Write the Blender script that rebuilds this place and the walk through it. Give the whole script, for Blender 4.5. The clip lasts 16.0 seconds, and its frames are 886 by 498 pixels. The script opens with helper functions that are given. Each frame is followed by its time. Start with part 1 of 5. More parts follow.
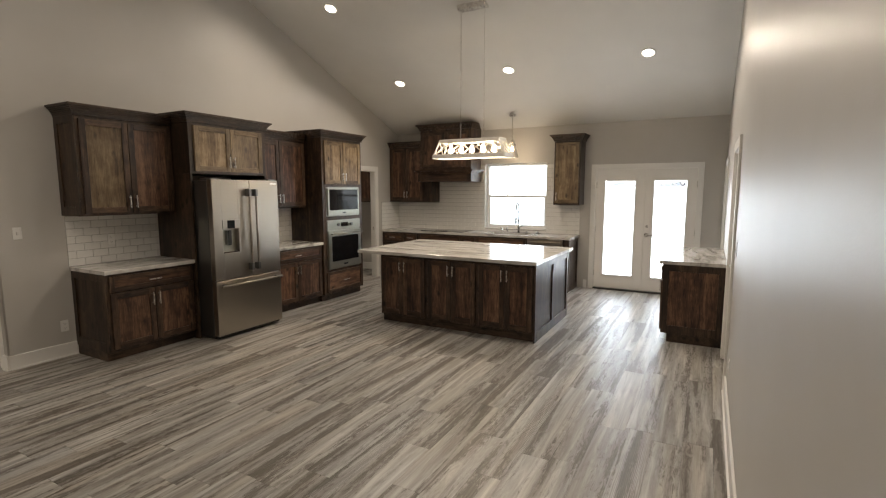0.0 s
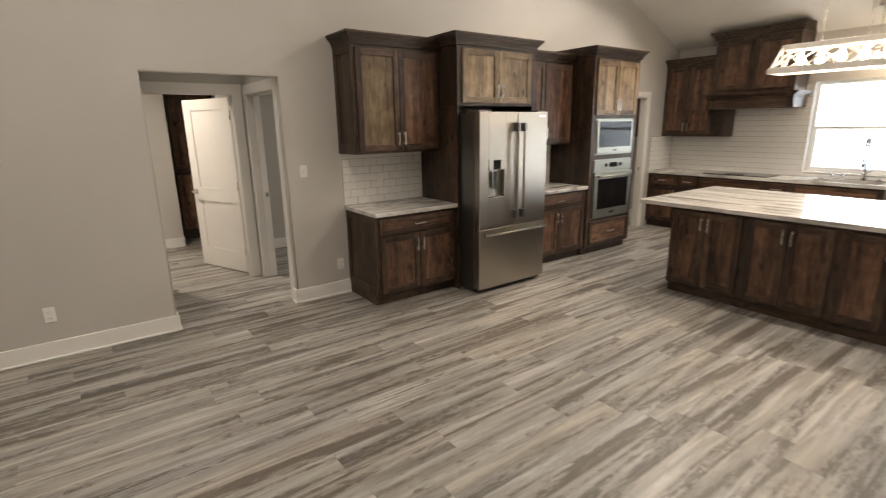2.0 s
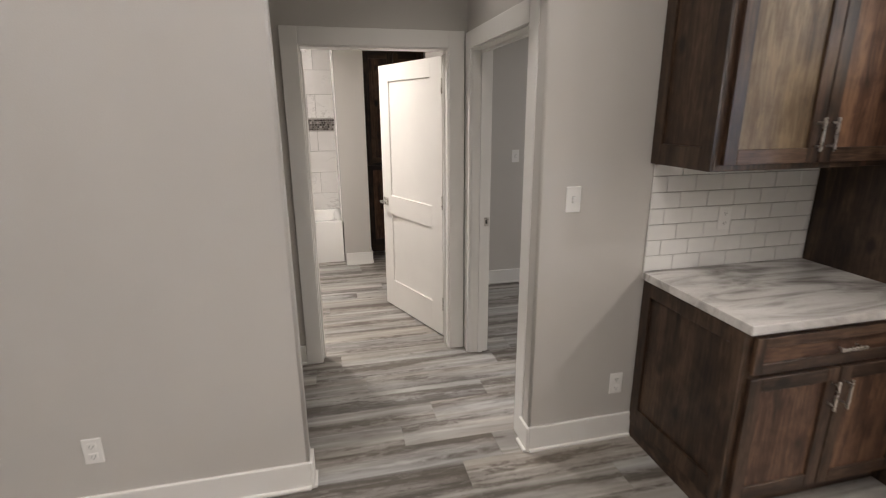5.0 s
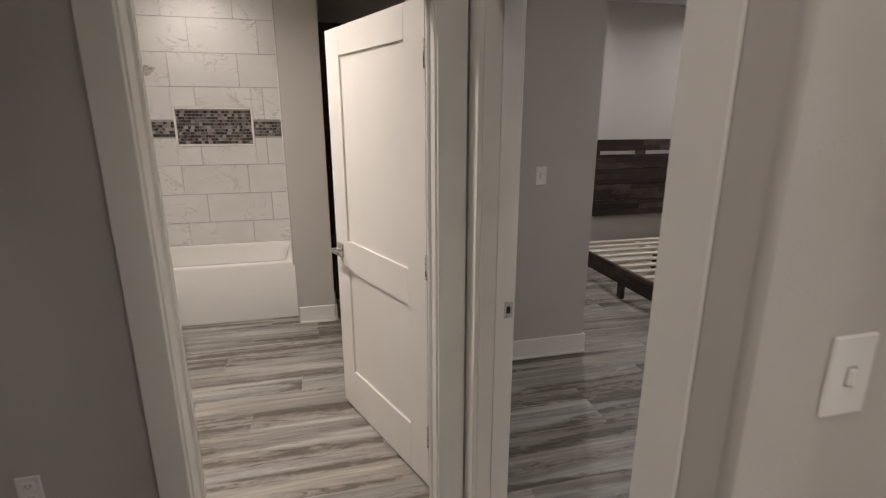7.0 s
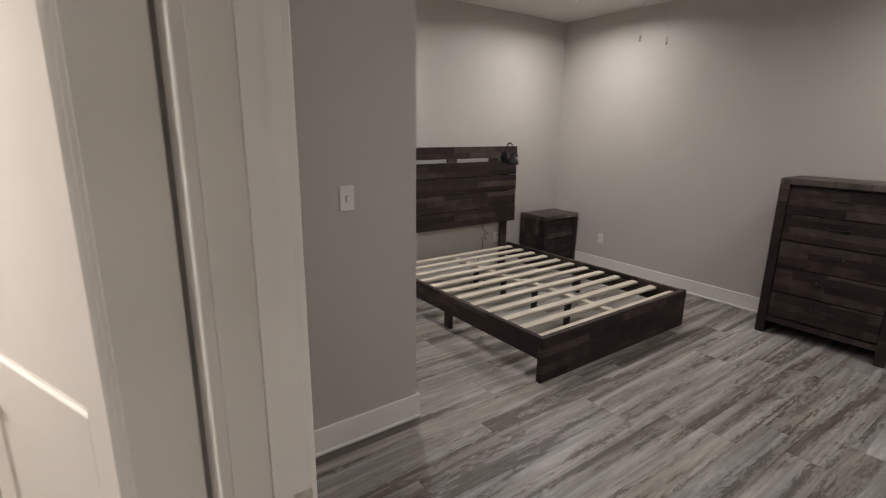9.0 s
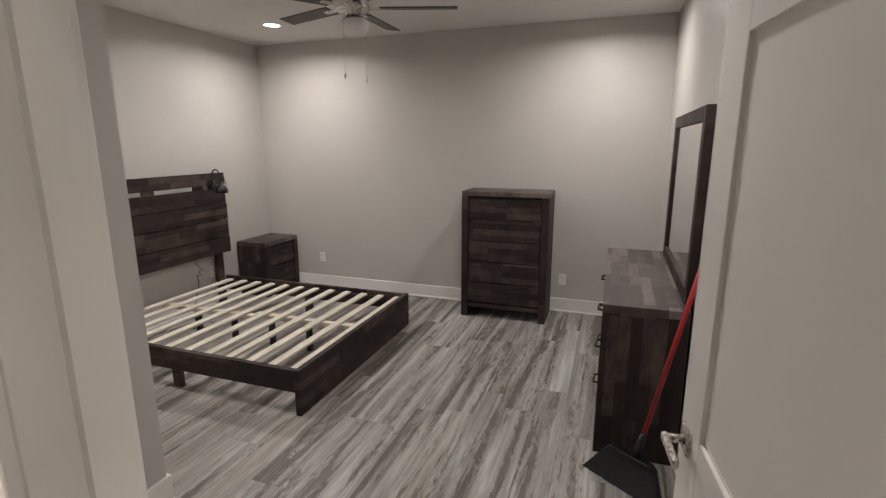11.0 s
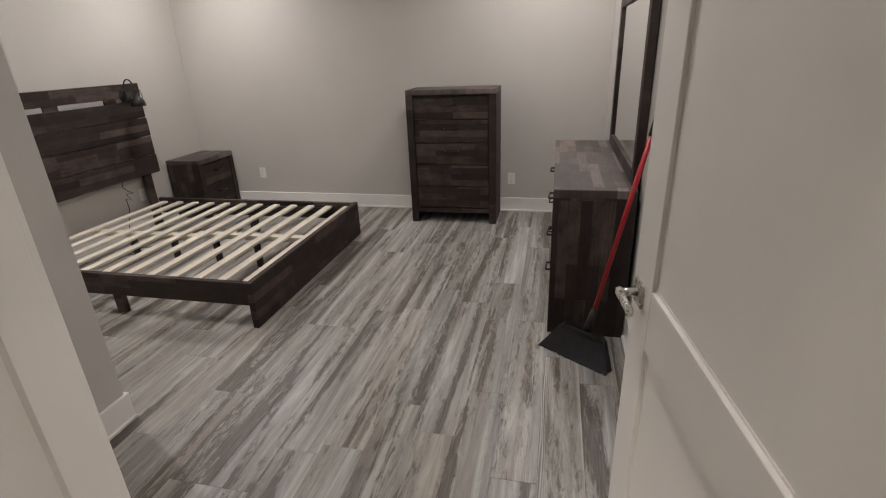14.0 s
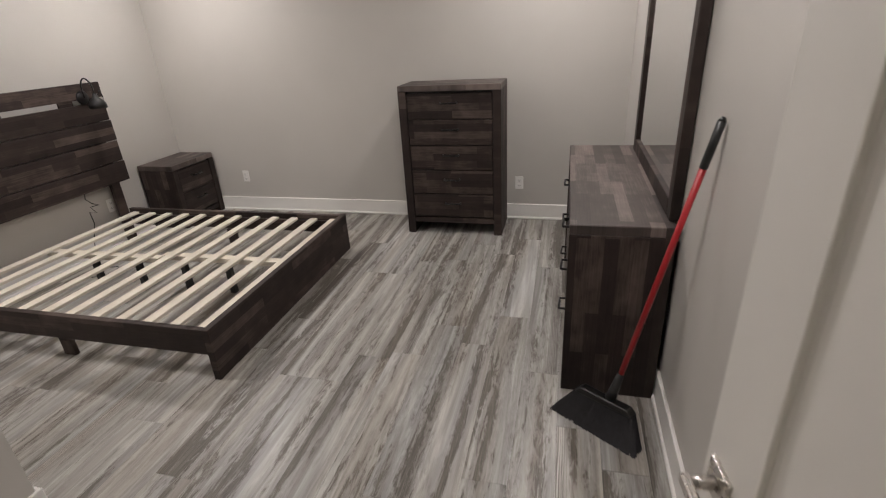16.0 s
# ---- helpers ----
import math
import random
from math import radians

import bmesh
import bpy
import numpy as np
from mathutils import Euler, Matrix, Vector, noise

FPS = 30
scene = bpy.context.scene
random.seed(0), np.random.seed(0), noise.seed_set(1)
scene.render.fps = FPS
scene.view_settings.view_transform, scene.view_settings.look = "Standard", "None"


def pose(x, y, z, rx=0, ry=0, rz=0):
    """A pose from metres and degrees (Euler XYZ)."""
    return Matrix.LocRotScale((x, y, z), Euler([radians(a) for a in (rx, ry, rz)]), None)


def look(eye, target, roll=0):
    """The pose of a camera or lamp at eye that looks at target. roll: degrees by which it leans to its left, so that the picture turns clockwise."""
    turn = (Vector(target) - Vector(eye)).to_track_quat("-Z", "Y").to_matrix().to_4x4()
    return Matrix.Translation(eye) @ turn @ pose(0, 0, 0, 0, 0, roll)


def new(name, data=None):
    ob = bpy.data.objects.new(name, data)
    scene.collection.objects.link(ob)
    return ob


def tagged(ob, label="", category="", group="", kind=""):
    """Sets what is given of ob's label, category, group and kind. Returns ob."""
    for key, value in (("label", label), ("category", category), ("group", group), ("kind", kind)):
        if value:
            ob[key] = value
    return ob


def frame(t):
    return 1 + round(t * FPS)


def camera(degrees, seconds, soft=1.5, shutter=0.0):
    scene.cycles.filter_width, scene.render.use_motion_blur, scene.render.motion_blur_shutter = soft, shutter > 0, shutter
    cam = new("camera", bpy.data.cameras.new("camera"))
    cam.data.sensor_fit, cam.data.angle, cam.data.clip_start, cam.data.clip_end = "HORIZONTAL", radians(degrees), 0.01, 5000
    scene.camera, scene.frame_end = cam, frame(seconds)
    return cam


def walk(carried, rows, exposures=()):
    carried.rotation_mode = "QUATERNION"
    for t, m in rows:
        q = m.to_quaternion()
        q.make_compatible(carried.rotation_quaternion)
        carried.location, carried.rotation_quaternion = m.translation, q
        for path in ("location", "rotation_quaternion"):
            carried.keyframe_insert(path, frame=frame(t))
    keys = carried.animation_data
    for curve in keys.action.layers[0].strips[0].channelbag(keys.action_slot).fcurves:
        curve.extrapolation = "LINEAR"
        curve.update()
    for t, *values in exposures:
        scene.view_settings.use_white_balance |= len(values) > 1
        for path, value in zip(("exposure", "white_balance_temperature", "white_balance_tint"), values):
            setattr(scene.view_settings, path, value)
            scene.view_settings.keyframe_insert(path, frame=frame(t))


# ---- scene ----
cam = camera(84.5, 16.0, soft=1.15, shutter=0.35)
PATH = [
    (0, (5.692, 0.391, 1.686), (4.744, 2.136, 1.447), -0.03),
    (0.5, (5.570, 0.440, 1.647), (4.606, 2.165, 1.336), -0.07),
    (1, (5.267, 0.590, 1.655), (4.128, 2.188, 1.265), -0.58),
    (1.5, (4.953, 0.710, 1.628), (3.572, 2.086, 1.185), -0.85),
    (2, (4.543, 0.804, 1.691), (2.976, 1.945, 1.198), -0.93),
    (2.5, (4.143, 0.938, 1.679), (2.493, 1.941, 1.158), -1.34),
    (3, (3.681, 1.085, 1.690), (1.932, 1.890, 1.147), -0.80),
    (3.5, (3.307, 1.161, 1.723), (1.503, 1.833, 1.183), -0.87),
    (4, (2.848, 1.299, 1.692), (1.009, 1.869, 1.151), -1.24),
    (4.5, (2.416, 1.386, 1.660), (0.551, 1.861, 1.114), -0.80),
    (4.7, (2.237, 1.402, 1.662), (0.363, 1.844, 1.120), -0.38),
    (7, (0.436, 1.844, 1.608), (-1.443, 2.297, 1.094), -0.03),
    (7.5, (0.171, 1.943, 1.582), (-1.692, 2.465, 1.076), 0.38),
    (8, (-0.092, 2.015, 1.592), (-1.894, 2.728, 1.098), 1.17),
    (8.5, (-0.238, 2.117, 1.592), (-1.934, 3.056, 1.099), 1.25),
    (9, (-0.380, 2.220, 1.582), (-1.946, 3.367, 1.100), 0.76),
    (9.5, (-0.501, 2.229, 1.599), (-1.932, 3.538, 1.110), 1.76),
    (10, (-0.510, 2.137, 1.685), (-1.627, 3.723, 1.198), 1.32),
    (10.2, (-0.518, 2.103, 1.675), (-1.507, 3.776, 1.204), 0.72),
    (12.3, (-0.519, 2.046, 1.699), (-1.000, 3.941, 1.276), 0.49),
    (12.5, (-0.527, 2.045, 1.676), (-0.998, 3.935, 1.222), 0.14),
    (13, (-0.528, 2.054, 1.615), (-0.981, 3.921, 1.058), -0.88),
    (13.5, (-0.532, 2.069, 1.581), (-0.971, 3.908, 0.927), -1.64),
    (14, (-0.535, 2.085, 1.555), (-0.965, 3.890, 0.806), -2.35),
    (14.5, (-0.540, 2.100, 1.549), (-0.963, 3.880, 0.739), -2.73),
    (15, (-0.539, 2.181, 1.578), (-0.957, 3.949, 0.742), -3.01),
    (15.5, (-0.540, 2.392, 1.629), (-0.963, 4.160, 0.796), -3.12),
    (16, (-0.568, 2.667, 1.636), (-1.034, 4.432, 0.817), -3.32),
]
walk(cam, [(t, look(eye, target, roll)) for t, eye, target, roll in PATH],
     [(0, -0.12, 7100, 12.5), (1, 0.05, 6900, 13), (1.5, 0.3, 6950, 13), (2, 0.47, 7000, 13), (3, 0.68, 6450, 14), (4.5, 0.80, 6200, 14), (7, 0.27, 6450, 16), (8, 0.20, 6450, 16), (9, 0.59, 6450, 15.5), (10, 0.86, 6450, 15.5), (13, 0.86, 6450, 15.5), (15, 0.98, 6450, 15.5), (16, 1.04, 6450, 15.5)])

# ---- world and large lights ----
world = bpy.data.worlds.new("sky")
scene.world = world
world.use_nodes = True
wn, wl = world.node_tree.nodes, world.node_tree.links
sky = wn.new("ShaderNodeTexSky")
sky.sky_type, sky.sun_disc = "NISHITA", False
sky.sun_elevation, sky.sun_rotation = radians(42), radians(190)
wl.new(sky.outputs[0], wn["Background"].inputs[0])
wn["Background"].inputs[1].default_value = 0.15

sun = new("sun", bpy.data.lights.new("sun", "SUN"))
sun.data.energy, sun.data.angle, sun.data.color = 3.0, radians(0.6), (1, 0.95, 0.88)
sun.matrix_world = look((-5, -29, 26), (0, 0, 0))


def area_light(name, m, w, h, watts, color, shape="RECTANGLE", spread=180):
    ob = new(name, bpy.data.lights.new(name, "AREA"))
    ob.data.shape, ob.data.size, ob.data.size_y = shape, w, h
    ob.data.energy, ob.data.color, ob.data.spread = watts, color, radians(spread)
    ob.matrix_world = m
    return ob


DAY = (0.73, 0.86, 1.0)
WARM = (1.0, 0.91, 0.80)
NEUTRAL = (1.0, 0.96, 0.91)
area_light("window_daylight", look((2.55, 9.35, 1.55), (2.55, 8, 1.55)), 1.3, 1.35, 24, DAY)
area_light("door_daylight", look((4.76, 9.45, 1.1), (4.76, 8, 1.0)), 1.7, 2.0, 105, DAY)

# ---- materials ----


class Nodes:
    def __init__(self, name):
        self.mat = bpy.data.materials.new(name)
        self.mat.use_nodes = True
        self.tree = self.mat.node_tree
        self.bsdf = self.tree.nodes["Principled BSDF"]

    def add(self, kind, **values):
        n = self.tree.nodes.new("ShaderNode" + kind)
        for k, v in values.items():
            n.inputs[k.replace("_", " ")].default_value = v
        return n

    def link(self, a, b):
        self.tree.links.new(a, b)

    def coords(self, scale, offset=None, world=False):
        """Object coordinates, scaled; shifted at random by object or by island."""
        src = self.add("NewGeometry").outputs["Position"] if world else self.add("TexCoord").outputs["Object"]
        m = self.add("Mapping")
        m.inputs["Scale"].default_value = scale
        self.link(src, m.inputs["Vector"])
        out = m.outputs[0]
        if offset:
            rnd = self.random(offset)
            mul = self.add("VectorMath")
            mul.operation = "SCALE"
            mul.inputs[0].default_value = (37.0, 91.0, 53.0)
            self.link(rnd, mul.inputs["Scale"])
            add = self.add("VectorMath")
            self.link(out, add.inputs[0])
            self.link(mul.outputs[0], add.inputs[1])
            out = add.outputs[0]
        return out

    def random(self, kind):
        if kind == "island":
            return self.add("NewGeometry").outputs["Random Per Island"]
        return self.add("ObjectInfo").outputs["Random"]

    def noise(self, vec, scale, detail=4.0, rough=0.55, distortion=0.0):
        n = self.add("TexNoise", Scale=scale, Detail=detail, Roughness=rough, Distortion=distortion)
        self.link(vec, n.inputs["Vector"])
        return n.outputs[0]

    def ramp(self, fac, stops):
        r = self.add("ValToRGB")
        el = r.color_ramp.elements
        while len(el) < len(stops):
            el.new(0.5)
        for e, (p, c) in zip(el, stops):
            e.position, e.color = p, (*c, 1)
        self.link(fac, r.inputs[0])
        return r.outputs[0]

    def mix(self, a, b, fac, mode="MIX"):
        m = self.add("Mix")
        m.data_type, m.blend_type = "RGBA", mode
        for sock, val in ((m.inputs[6], a), (m.inputs[7], b), (m.inputs[0], fac)):
            if hasattr(val, "links"):
                self.link(val, sock)
            elif isinstance(val, tuple):
                sock.default_value = (*val, 1)
            else:
                sock.default_value = val
        return m.outputs[2]

    def maths(self, op, a, b):
        m = self.add("Math")
        m.operation = op
        for sock, val in zip(m.inputs, (a, b)):
            if hasattr(val, "links"):
                self.link(val, sock)
            else:
                sock.default_value = val
        return m.outputs[0]

    def bump(self, height, strength, distance=0.002):
        b = self.add("Bump", Strength=strength, Distance=distance)
        self.link(height, b.inputs["Height"])
        self.link(b.outputs[0], self.bsdf.inputs["Normal"])

    def done(self, color=None, rough=0.5, metal=0.0, **values):
        if color is not None:
            if hasattr(color, "links"):
                self.link(color, self.bsdf.inputs["Base Color"])
            else:
                self.bsdf.inputs["Base Color"].default_value = (*color, 1)
        if hasattr(rough, "links"):
            self.link(rough, self.bsdf.inputs["Roughness"])
        else:
            self.bsdf.inputs["Roughness"].default_value = rough
        self.bsdf.inputs["Metallic"].default_value = metal
        for k, v in values.items():
            self.bsdf.inputs[k.replace("_", " ")].default_value = v
        return self.mat


def paint(name, color, rough=0.5, vary=0.06, grain=900, bump=0.1, patches=3.0):
    """Painted or moulded surface with soft cloudiness and a fine texture."""
    n = Nodes(name)
    v = n.coords((1, 1, 1))
    big = n.noise(v, patches, 3)
    fine = n.noise(v, grain, 2)
    dark = tuple(c * (1 - vary) for c in color)
    light = tuple(min(1, c * (1 + vary)) for c in color)
    col = n.ramp(big, [(0.3, dark), (0.7, light)])
    n.bump(fine, bump, 0.0006)
    r = n.ramp(big, [(0.3, (rough * 0.9,) * 3), (0.7, (min(1, rough * 1.1),) * 3)])
    return n.done(col, r)


def drywall(name, color, rough=0.62, bump=0.25):
    """Orange-peel wall paint."""
    n = Nodes(name)
    v = n.coords((1, 1, 1), world=True)
    big = n.noise(v, 1.3, 3)
    peel = n.noise(v, 160, 2, 0.5)
    col = n.ramp(big, [(0.3, tuple(c * 0.97 for c in color)), (0.7, tuple(c * 1.03 for c in color))])
    n.bump(peel, bump, 0.0015)
    return n.done(col, rough, Specular_IOR_Level=0.34)


def metal(name, color, rough, stretch=(1, 1, 1), scale=60, amount=0.12):
    n = Nodes(name)
    v = n.coords(stretch)
    streak = n.noise(v, scale, 3)
    r = n.ramp(streak, [(0.3, (rough * (1 - amount),) * 3), (0.7, (rough * (1 + amount),) * 3)])
    col = n.ramp(streak, [(0.3, tuple(c * 0.94 for c in color)), (0.7, color)])
    return n.done(col, r, 1.0)


def alder(name, dark, mid, light, axis, spec=0.42):
    """Stained knotty alder, grain along an axis."""
    n = Nodes(name)
    sc = [1.0, 1.0, 1.0]
    sc["xyz".index(axis)] = 0.09
    v = n.coords(tuple(sc), "object")
    plain = n.coords((1, 1, 1), "object")
    grain = n.noise(v, 75, 6, 0.65, 0.8)
    board = n.noise(v, 9, 4, 0.55, 0.8)
    cloud = n.noise(plain, 9, 5, 0.6, 0.5)
    st = [1.0, 1.0, 1.0]
    st["xyz".index(axis)] = 0.55
    vor = n.add("TexVoronoi", Scale=7.5)
    n.link(n.coords(tuple(st), "object"), vor.inputs["Vector"])
    keep = n.ramp(n.noise(plain, 3.0, 1), [(0.36, (0, 0, 0)), (0.44, (1, 1, 1))])
    knot = n.maths("MULTIPLY", n.ramp(vor.outputs["Distance"], [(0.09, (1, 1, 1)), (0.21, (0, 0, 0))]), keep)
    f = n.maths("ADD", n.maths("MULTIPLY", grain, 0.36), n.maths("MULTIPLY", board, 0.42))
    f = n.maths("ADD", f, n.maths("MULTIPLY", cloud, 0.22))
    col = n.ramp(f, [(0.395, dark), (0.49, mid), (0.60, light)])
    col = n.mix(col, tuple(c * 0.4 for c in dark), n.maths("MULTIPLY", knot, 0.9))
    tint = n.ramp(n.random("object"), [(0.0, (0.72, 0.70, 0.68)), (1.0, (1.2, 1.16, 1.12))])
    col = n.mix(col, tint, 1.0, "MULTIPLY")
    n.bump(grain, 0.12, 0.0008)
    return n.done(col, 0.38, Specular_IOR_Level=spec)


def strip_wood(name, u, w, cols, rough=0.58, row=0.058, length=0.58, vary=0.36):
    """Laminate of short strips laid in rows: strips run along axis u, rows stack along w."""
    n = Nodes(name)
    sep = n.add("SeparateXYZ")
    n.link(n.add("TexCoord").outputs["Object"], sep.inputs[0])
    com = n.add("CombineXYZ")
    n.link(sep.outputs["XYZ".index(u)], com.inputs[0])
    n.link(sep.outputs["XYZ".index(w)], com.inputs[1])
    add = n.add("VectorMath")
    n.link(com.outputs[0], add.inputs[0])
    mul = n.add("VectorMath")
    mul.operation = "SCALE"
    mul.inputs[0].default_value = (3.3, 1.1, 0)
    n.link(n.random("object"), mul.inputs["Scale"])
    n.link(mul.outputs[0], add.inputs[1])
    br = n.add("TexBrick")
    br.offset, br.offset_frequency, br.squash = 0.37, 2, 1.0
    br.inputs["Color1"].default_value, br.inputs["Color2"].default_value = (0, 0, 0, 1), (1, 1, 1, 1)
    br.inputs["Mortar"].default_value = (0.3, 0.3, 0.3, 1)
    br.inputs["Scale"].default_value = 1.0
    br.inputs["Mortar Size"].default_value = 0.0004
    br.inputs["Brick Width"].default_value = length
    br.inputs["Row Height"].default_value = row
    n.link(add.outputs[0], br.inputs["Vector"])
    g = n.add("Mapping")
    g.inputs["Scale"].default_value = (6, 130, 1)
    n.link(add.outputs[0], g.inputs["Vector"])
    grain = n.noise(g.outputs[0], 1.0, 5, 0.6, 0.5)
    cloud = n.noise(add.outputs[0], 9, 3)
    f = n.maths("ADD", n.maths("MULTIPLY", br.outputs[0], vary), n.maths("MULTIPLY", grain, 0.35))
    f = n.maths("ADD", f, n.maths("MULTIPLY", n.maths("SUBTRACT", cloud, 0.36), 0.35))
    col = n.ramp(f, [(0.12, cols[0]), (0.45, cols[1]), (0.85, cols[2])])
    n.bump(grain, 0.1, 0.0006)
    return n.done(col, rough, Specular_IOR_Level=0.3 if rough > 0.55 else 0.5)


def floor_wood(name, source):
    """Weathered grey vinyl plank, grain along y, each plank shifted."""
    n = Nodes(name)
    v = n.coords((1.0, 0.055, 1.0), source, world=True)
    v2 = n.coords((1.0, 0.20, 1.0), source, world=True)
    v3 = n.coords((1.0, 0.035, 1.0), source, world=True)
    broad = n.noise(v, 9.5, 3, 0.5, 0.9)
    fine = n.noise(v3, 170, 4, 0.6, 0.4)
    worn = n.noise(v2, 40, 8, 0.72, 1.2)
    mask = n.maths("ADD", n.maths("MULTIPLY", broad, 0.64), n.maths("MULTIPLY", worn, 0.36))
    wood_c = n.ramp(fine, [(0.32, (0.080, 0.069, 0.058)), (0.68, (0.170, 0.150, 0.130))])
    wash = n.ramp(n.noise(v, 19, 5, 0.58, 0.8), [(0.32, (0.235, 0.220, 0.203)), (0.52, (0.365, 0.350, 0.330)), (0.68, (0.520, 0.508, 0.485))])
    cover = n.ramp(mask, [(0.43, (0.02, 0.02, 0.02)), (0.472, (0.64, 0.64, 0.64)), (0.55, (1, 1, 1))])
    col = n.mix(wood_c, wash, cover)
    ring = n.add("TexWave", Scale=34.0, Distortion=7.0, Detail=2.0, Detail_Scale=1.2)
    ring.wave_type, ring.bands_direction = "BANDS", "X"
    n.link(v, ring.inputs["Vector"])
    knots = n.ramp(n.noise(v, 4.2, 2), [(0.60, (0, 0, 0)), (0.68, (0.75, 0.75, 0.75))])
    col = n.mix(col, (0.085, 0.075, 0.065), n.maths("MULTIPLY", n.ramp(ring.outputs[1], [(0.45, (0, 0, 0)), (0.75, (1, 1, 1))]), knots))
    col = n.mix(col, n.ramp(fine, [(0.3, (0.83, 0.825, 0.82)), (0.6, (1.05, 1.05, 1.05))]), 0.35, "MULTIPLY")
    hue = n.noise(v, 7, 2)
    col = n.mix(col, n.ramp(hue, [(0.34, (0.98, 1.0, 1.035)), (0.5, (1.0, 1.0, 0.99)), (0.66, (1.03, 0.99, 0.945))]), 1.0, "MULTIPLY")
    tint = n.ramp(n.random(source), [(0.0, (0.90, 0.905, 0.90)), (1.0, (1.07, 1.065, 1.05))])
    col = n.mix(col, tint, 1.0, "MULTIPLY")
    n.bump(mask, 0.12, 0.001)
    r = n.ramp(mask, [(0.40, (0.42, 0.42, 0.42)), (0.6, (0.34, 0.34, 0.34))])
    return n.done(col, r)


def stone(name, scale):
    """Pale veined quartzite, veins run along the slab."""
    n = Nodes(name)
    v = n.coords(scale, "object")
    veins = n.noise(v, 2.6, 8, 0.6, 1.6)
    fine = n.noise(n.coords((1, 1, 1)), 90, 4, 0.7)
    col = n.ramp(veins, [(0.30, (0.16, 0.148, 0.138)), (0.42, (0.37, 0.35, 0.33)), (0.52, (0.58, 0.56, 0.53)), (0.70, (0.72, 0.705, 0.68))])
    col = n.mix(col, (0.30, 0.27, 0.25), n.maths("MULTIPLY", n.maths("SUBTRACT", fine, 0.5), 0.9))
    return n.done(col, 0.12)


def marble_tile(name):
    n = Nodes(name)
    v = n.coords((1, 1, 1), "object")
    vein = n.noise(n.coords((1.0, 1.0, 1.7), "object"), 1.9, 7, 0.6, 1.6)
    line = n.ramp(vein, [(0.478, (0, 0, 0)), (0.494, (1, 1, 1)), (0.512, (0, 0, 0))])
    cloud = n.noise(v, 2.0, 4)
    col = n.ramp(cloud, [(0.3, (0.70, 0.68, 0.66)), (0.7, (0.80, 0.79, 0.77))])
    col = n.mix(col, (0.42, 0.40, 0.38), n.maths("MULTIPLY", line, n.ramp(n.noise(v, 4.0, 2), [(0.45, (0, 0, 0)), (0.65, (0.75, 0.75, 0.75))])))
    return n.done(col, 0.22)


def mosaic_mat(name):
    n = Nodes(name)
    r = n.random("island")
    col = n.ramp(r, [(0.0, (0.03, 0.026, 0.023)), (0.35, (0.08, 0.068, 0.06)), (0.58, (0.20, 0.175, 0.16)), (0.75, (0.50, 0.47, 0.45)), (1.0, (0.10, 0.085, 0.08))])
    return n.done(col, 0.12)


def glass_mat(name, rough=0.0, color=(1, 1, 1)):
    n = Nodes(name)
    return n.done(color, rough, Transmission_Weight=1.0, IOR=1.45)


def glow(name, color, strength):
    n = Nodes(name)
    n.bsdf.inputs["Emission Color"].default_value = (*color, 1)
    n.bsdf.inputs["Emission Strength"].default_value = strength
    return n.done((0.9, 0.9, 0.88), 0.4)


M_WALL = drywall("greige_wall_paint", (0.53, 0.508, 0.474), 0.41)
M_CEIL = drywall("white_ceiling_paint", (0.74, 0.73, 0.70), 0.8, 0.35)
M_TRIM = paint("white_trim_paint", (0.80, 0.785, 0.75), 0.38, 0.02, 300, 0.03)
M_DOORP = paint("white_door_paint", (0.80, 0.78, 0.74), 0.42, 0.02, 500, 0.06)
M_PLANK = floor_wood("vinyl_plank", "object")
M_PLANKJ = floor_wood("vinyl_plank_far", "island")
M_SUB = paint("dark_underlay", (0.05, 0.045, 0.04), 0.8)
FRAME_TONES = ((0.0115, 0.0068, 0.0045), (0.0365, 0.0216, 0.0135), (0.0945, 0.0594, 0.0378))
PANEL_TONES = ((0.0180, 0.0088, 0.0060), (0.0830, 0.0415, 0.0258), (0.2150, 0.1240, 0.0740))
# honey alder, paled further so the colour carries the upper doors' satin sheen
HONEY_SHEEN_TONES = ((0.090, 0.057, 0.0290), (0.235, 0.163, 0.0890), (0.400, 0.308, 0.190))
M_DARK = alder("dark_alder_frame", *FRAME_TONES, "z")
M_DARKH = alder("dark_alder_rail", *FRAME_TONES, "x")
M_ALDER = alder("alder_panel", *PANEL_TONES, "z")
M_ALDERH = alder("alder_panel_flat", *PANEL_TONES, "x")
STILE_TONES = ((0.0135, 0.0074, 0.0052), (0.0460, 0.0262, 0.0170), (0.120, 0.0745, 0.0470))
# stiles and rails of the honey doors, with the same sheen mixed in
HSTILE_SHEEN_TONES = ((0.066, 0.042, 0.0210), (0.170, 0.116, 0.0630), (0.310, 0.232, 0.140))
M_STILE = alder("alder_stile", *STILE_TONES, "z")
M_STILEH = alder("alder_rail", *STILE_TONES, "x")
M_HSTILE_SHEEN = alder("honey_alder_sheen_stile", *HSTILE_SHEEN_TONES, "z")
M_HSTILEH_SHEEN = alder("honey_alder_sheen_rail", *HSTILE_SHEEN_TONES, "x")
M_HONEY_SHEEN = alder("honey_alder_sheen_panel", *HONEY_SHEEN_TONES, "z")
M_STONE = stone("veined_quartzite", (2.6, 0.55, 1.0))
M_STONE_X = stone("veined_quartzite_long", (0.40, 2.8, 1.0))
M_STEEL = metal("brushed_stainless", (0.40, 0.365, 0.315), 0.33, (0.02, 0.02, 1), 260, 0.08)
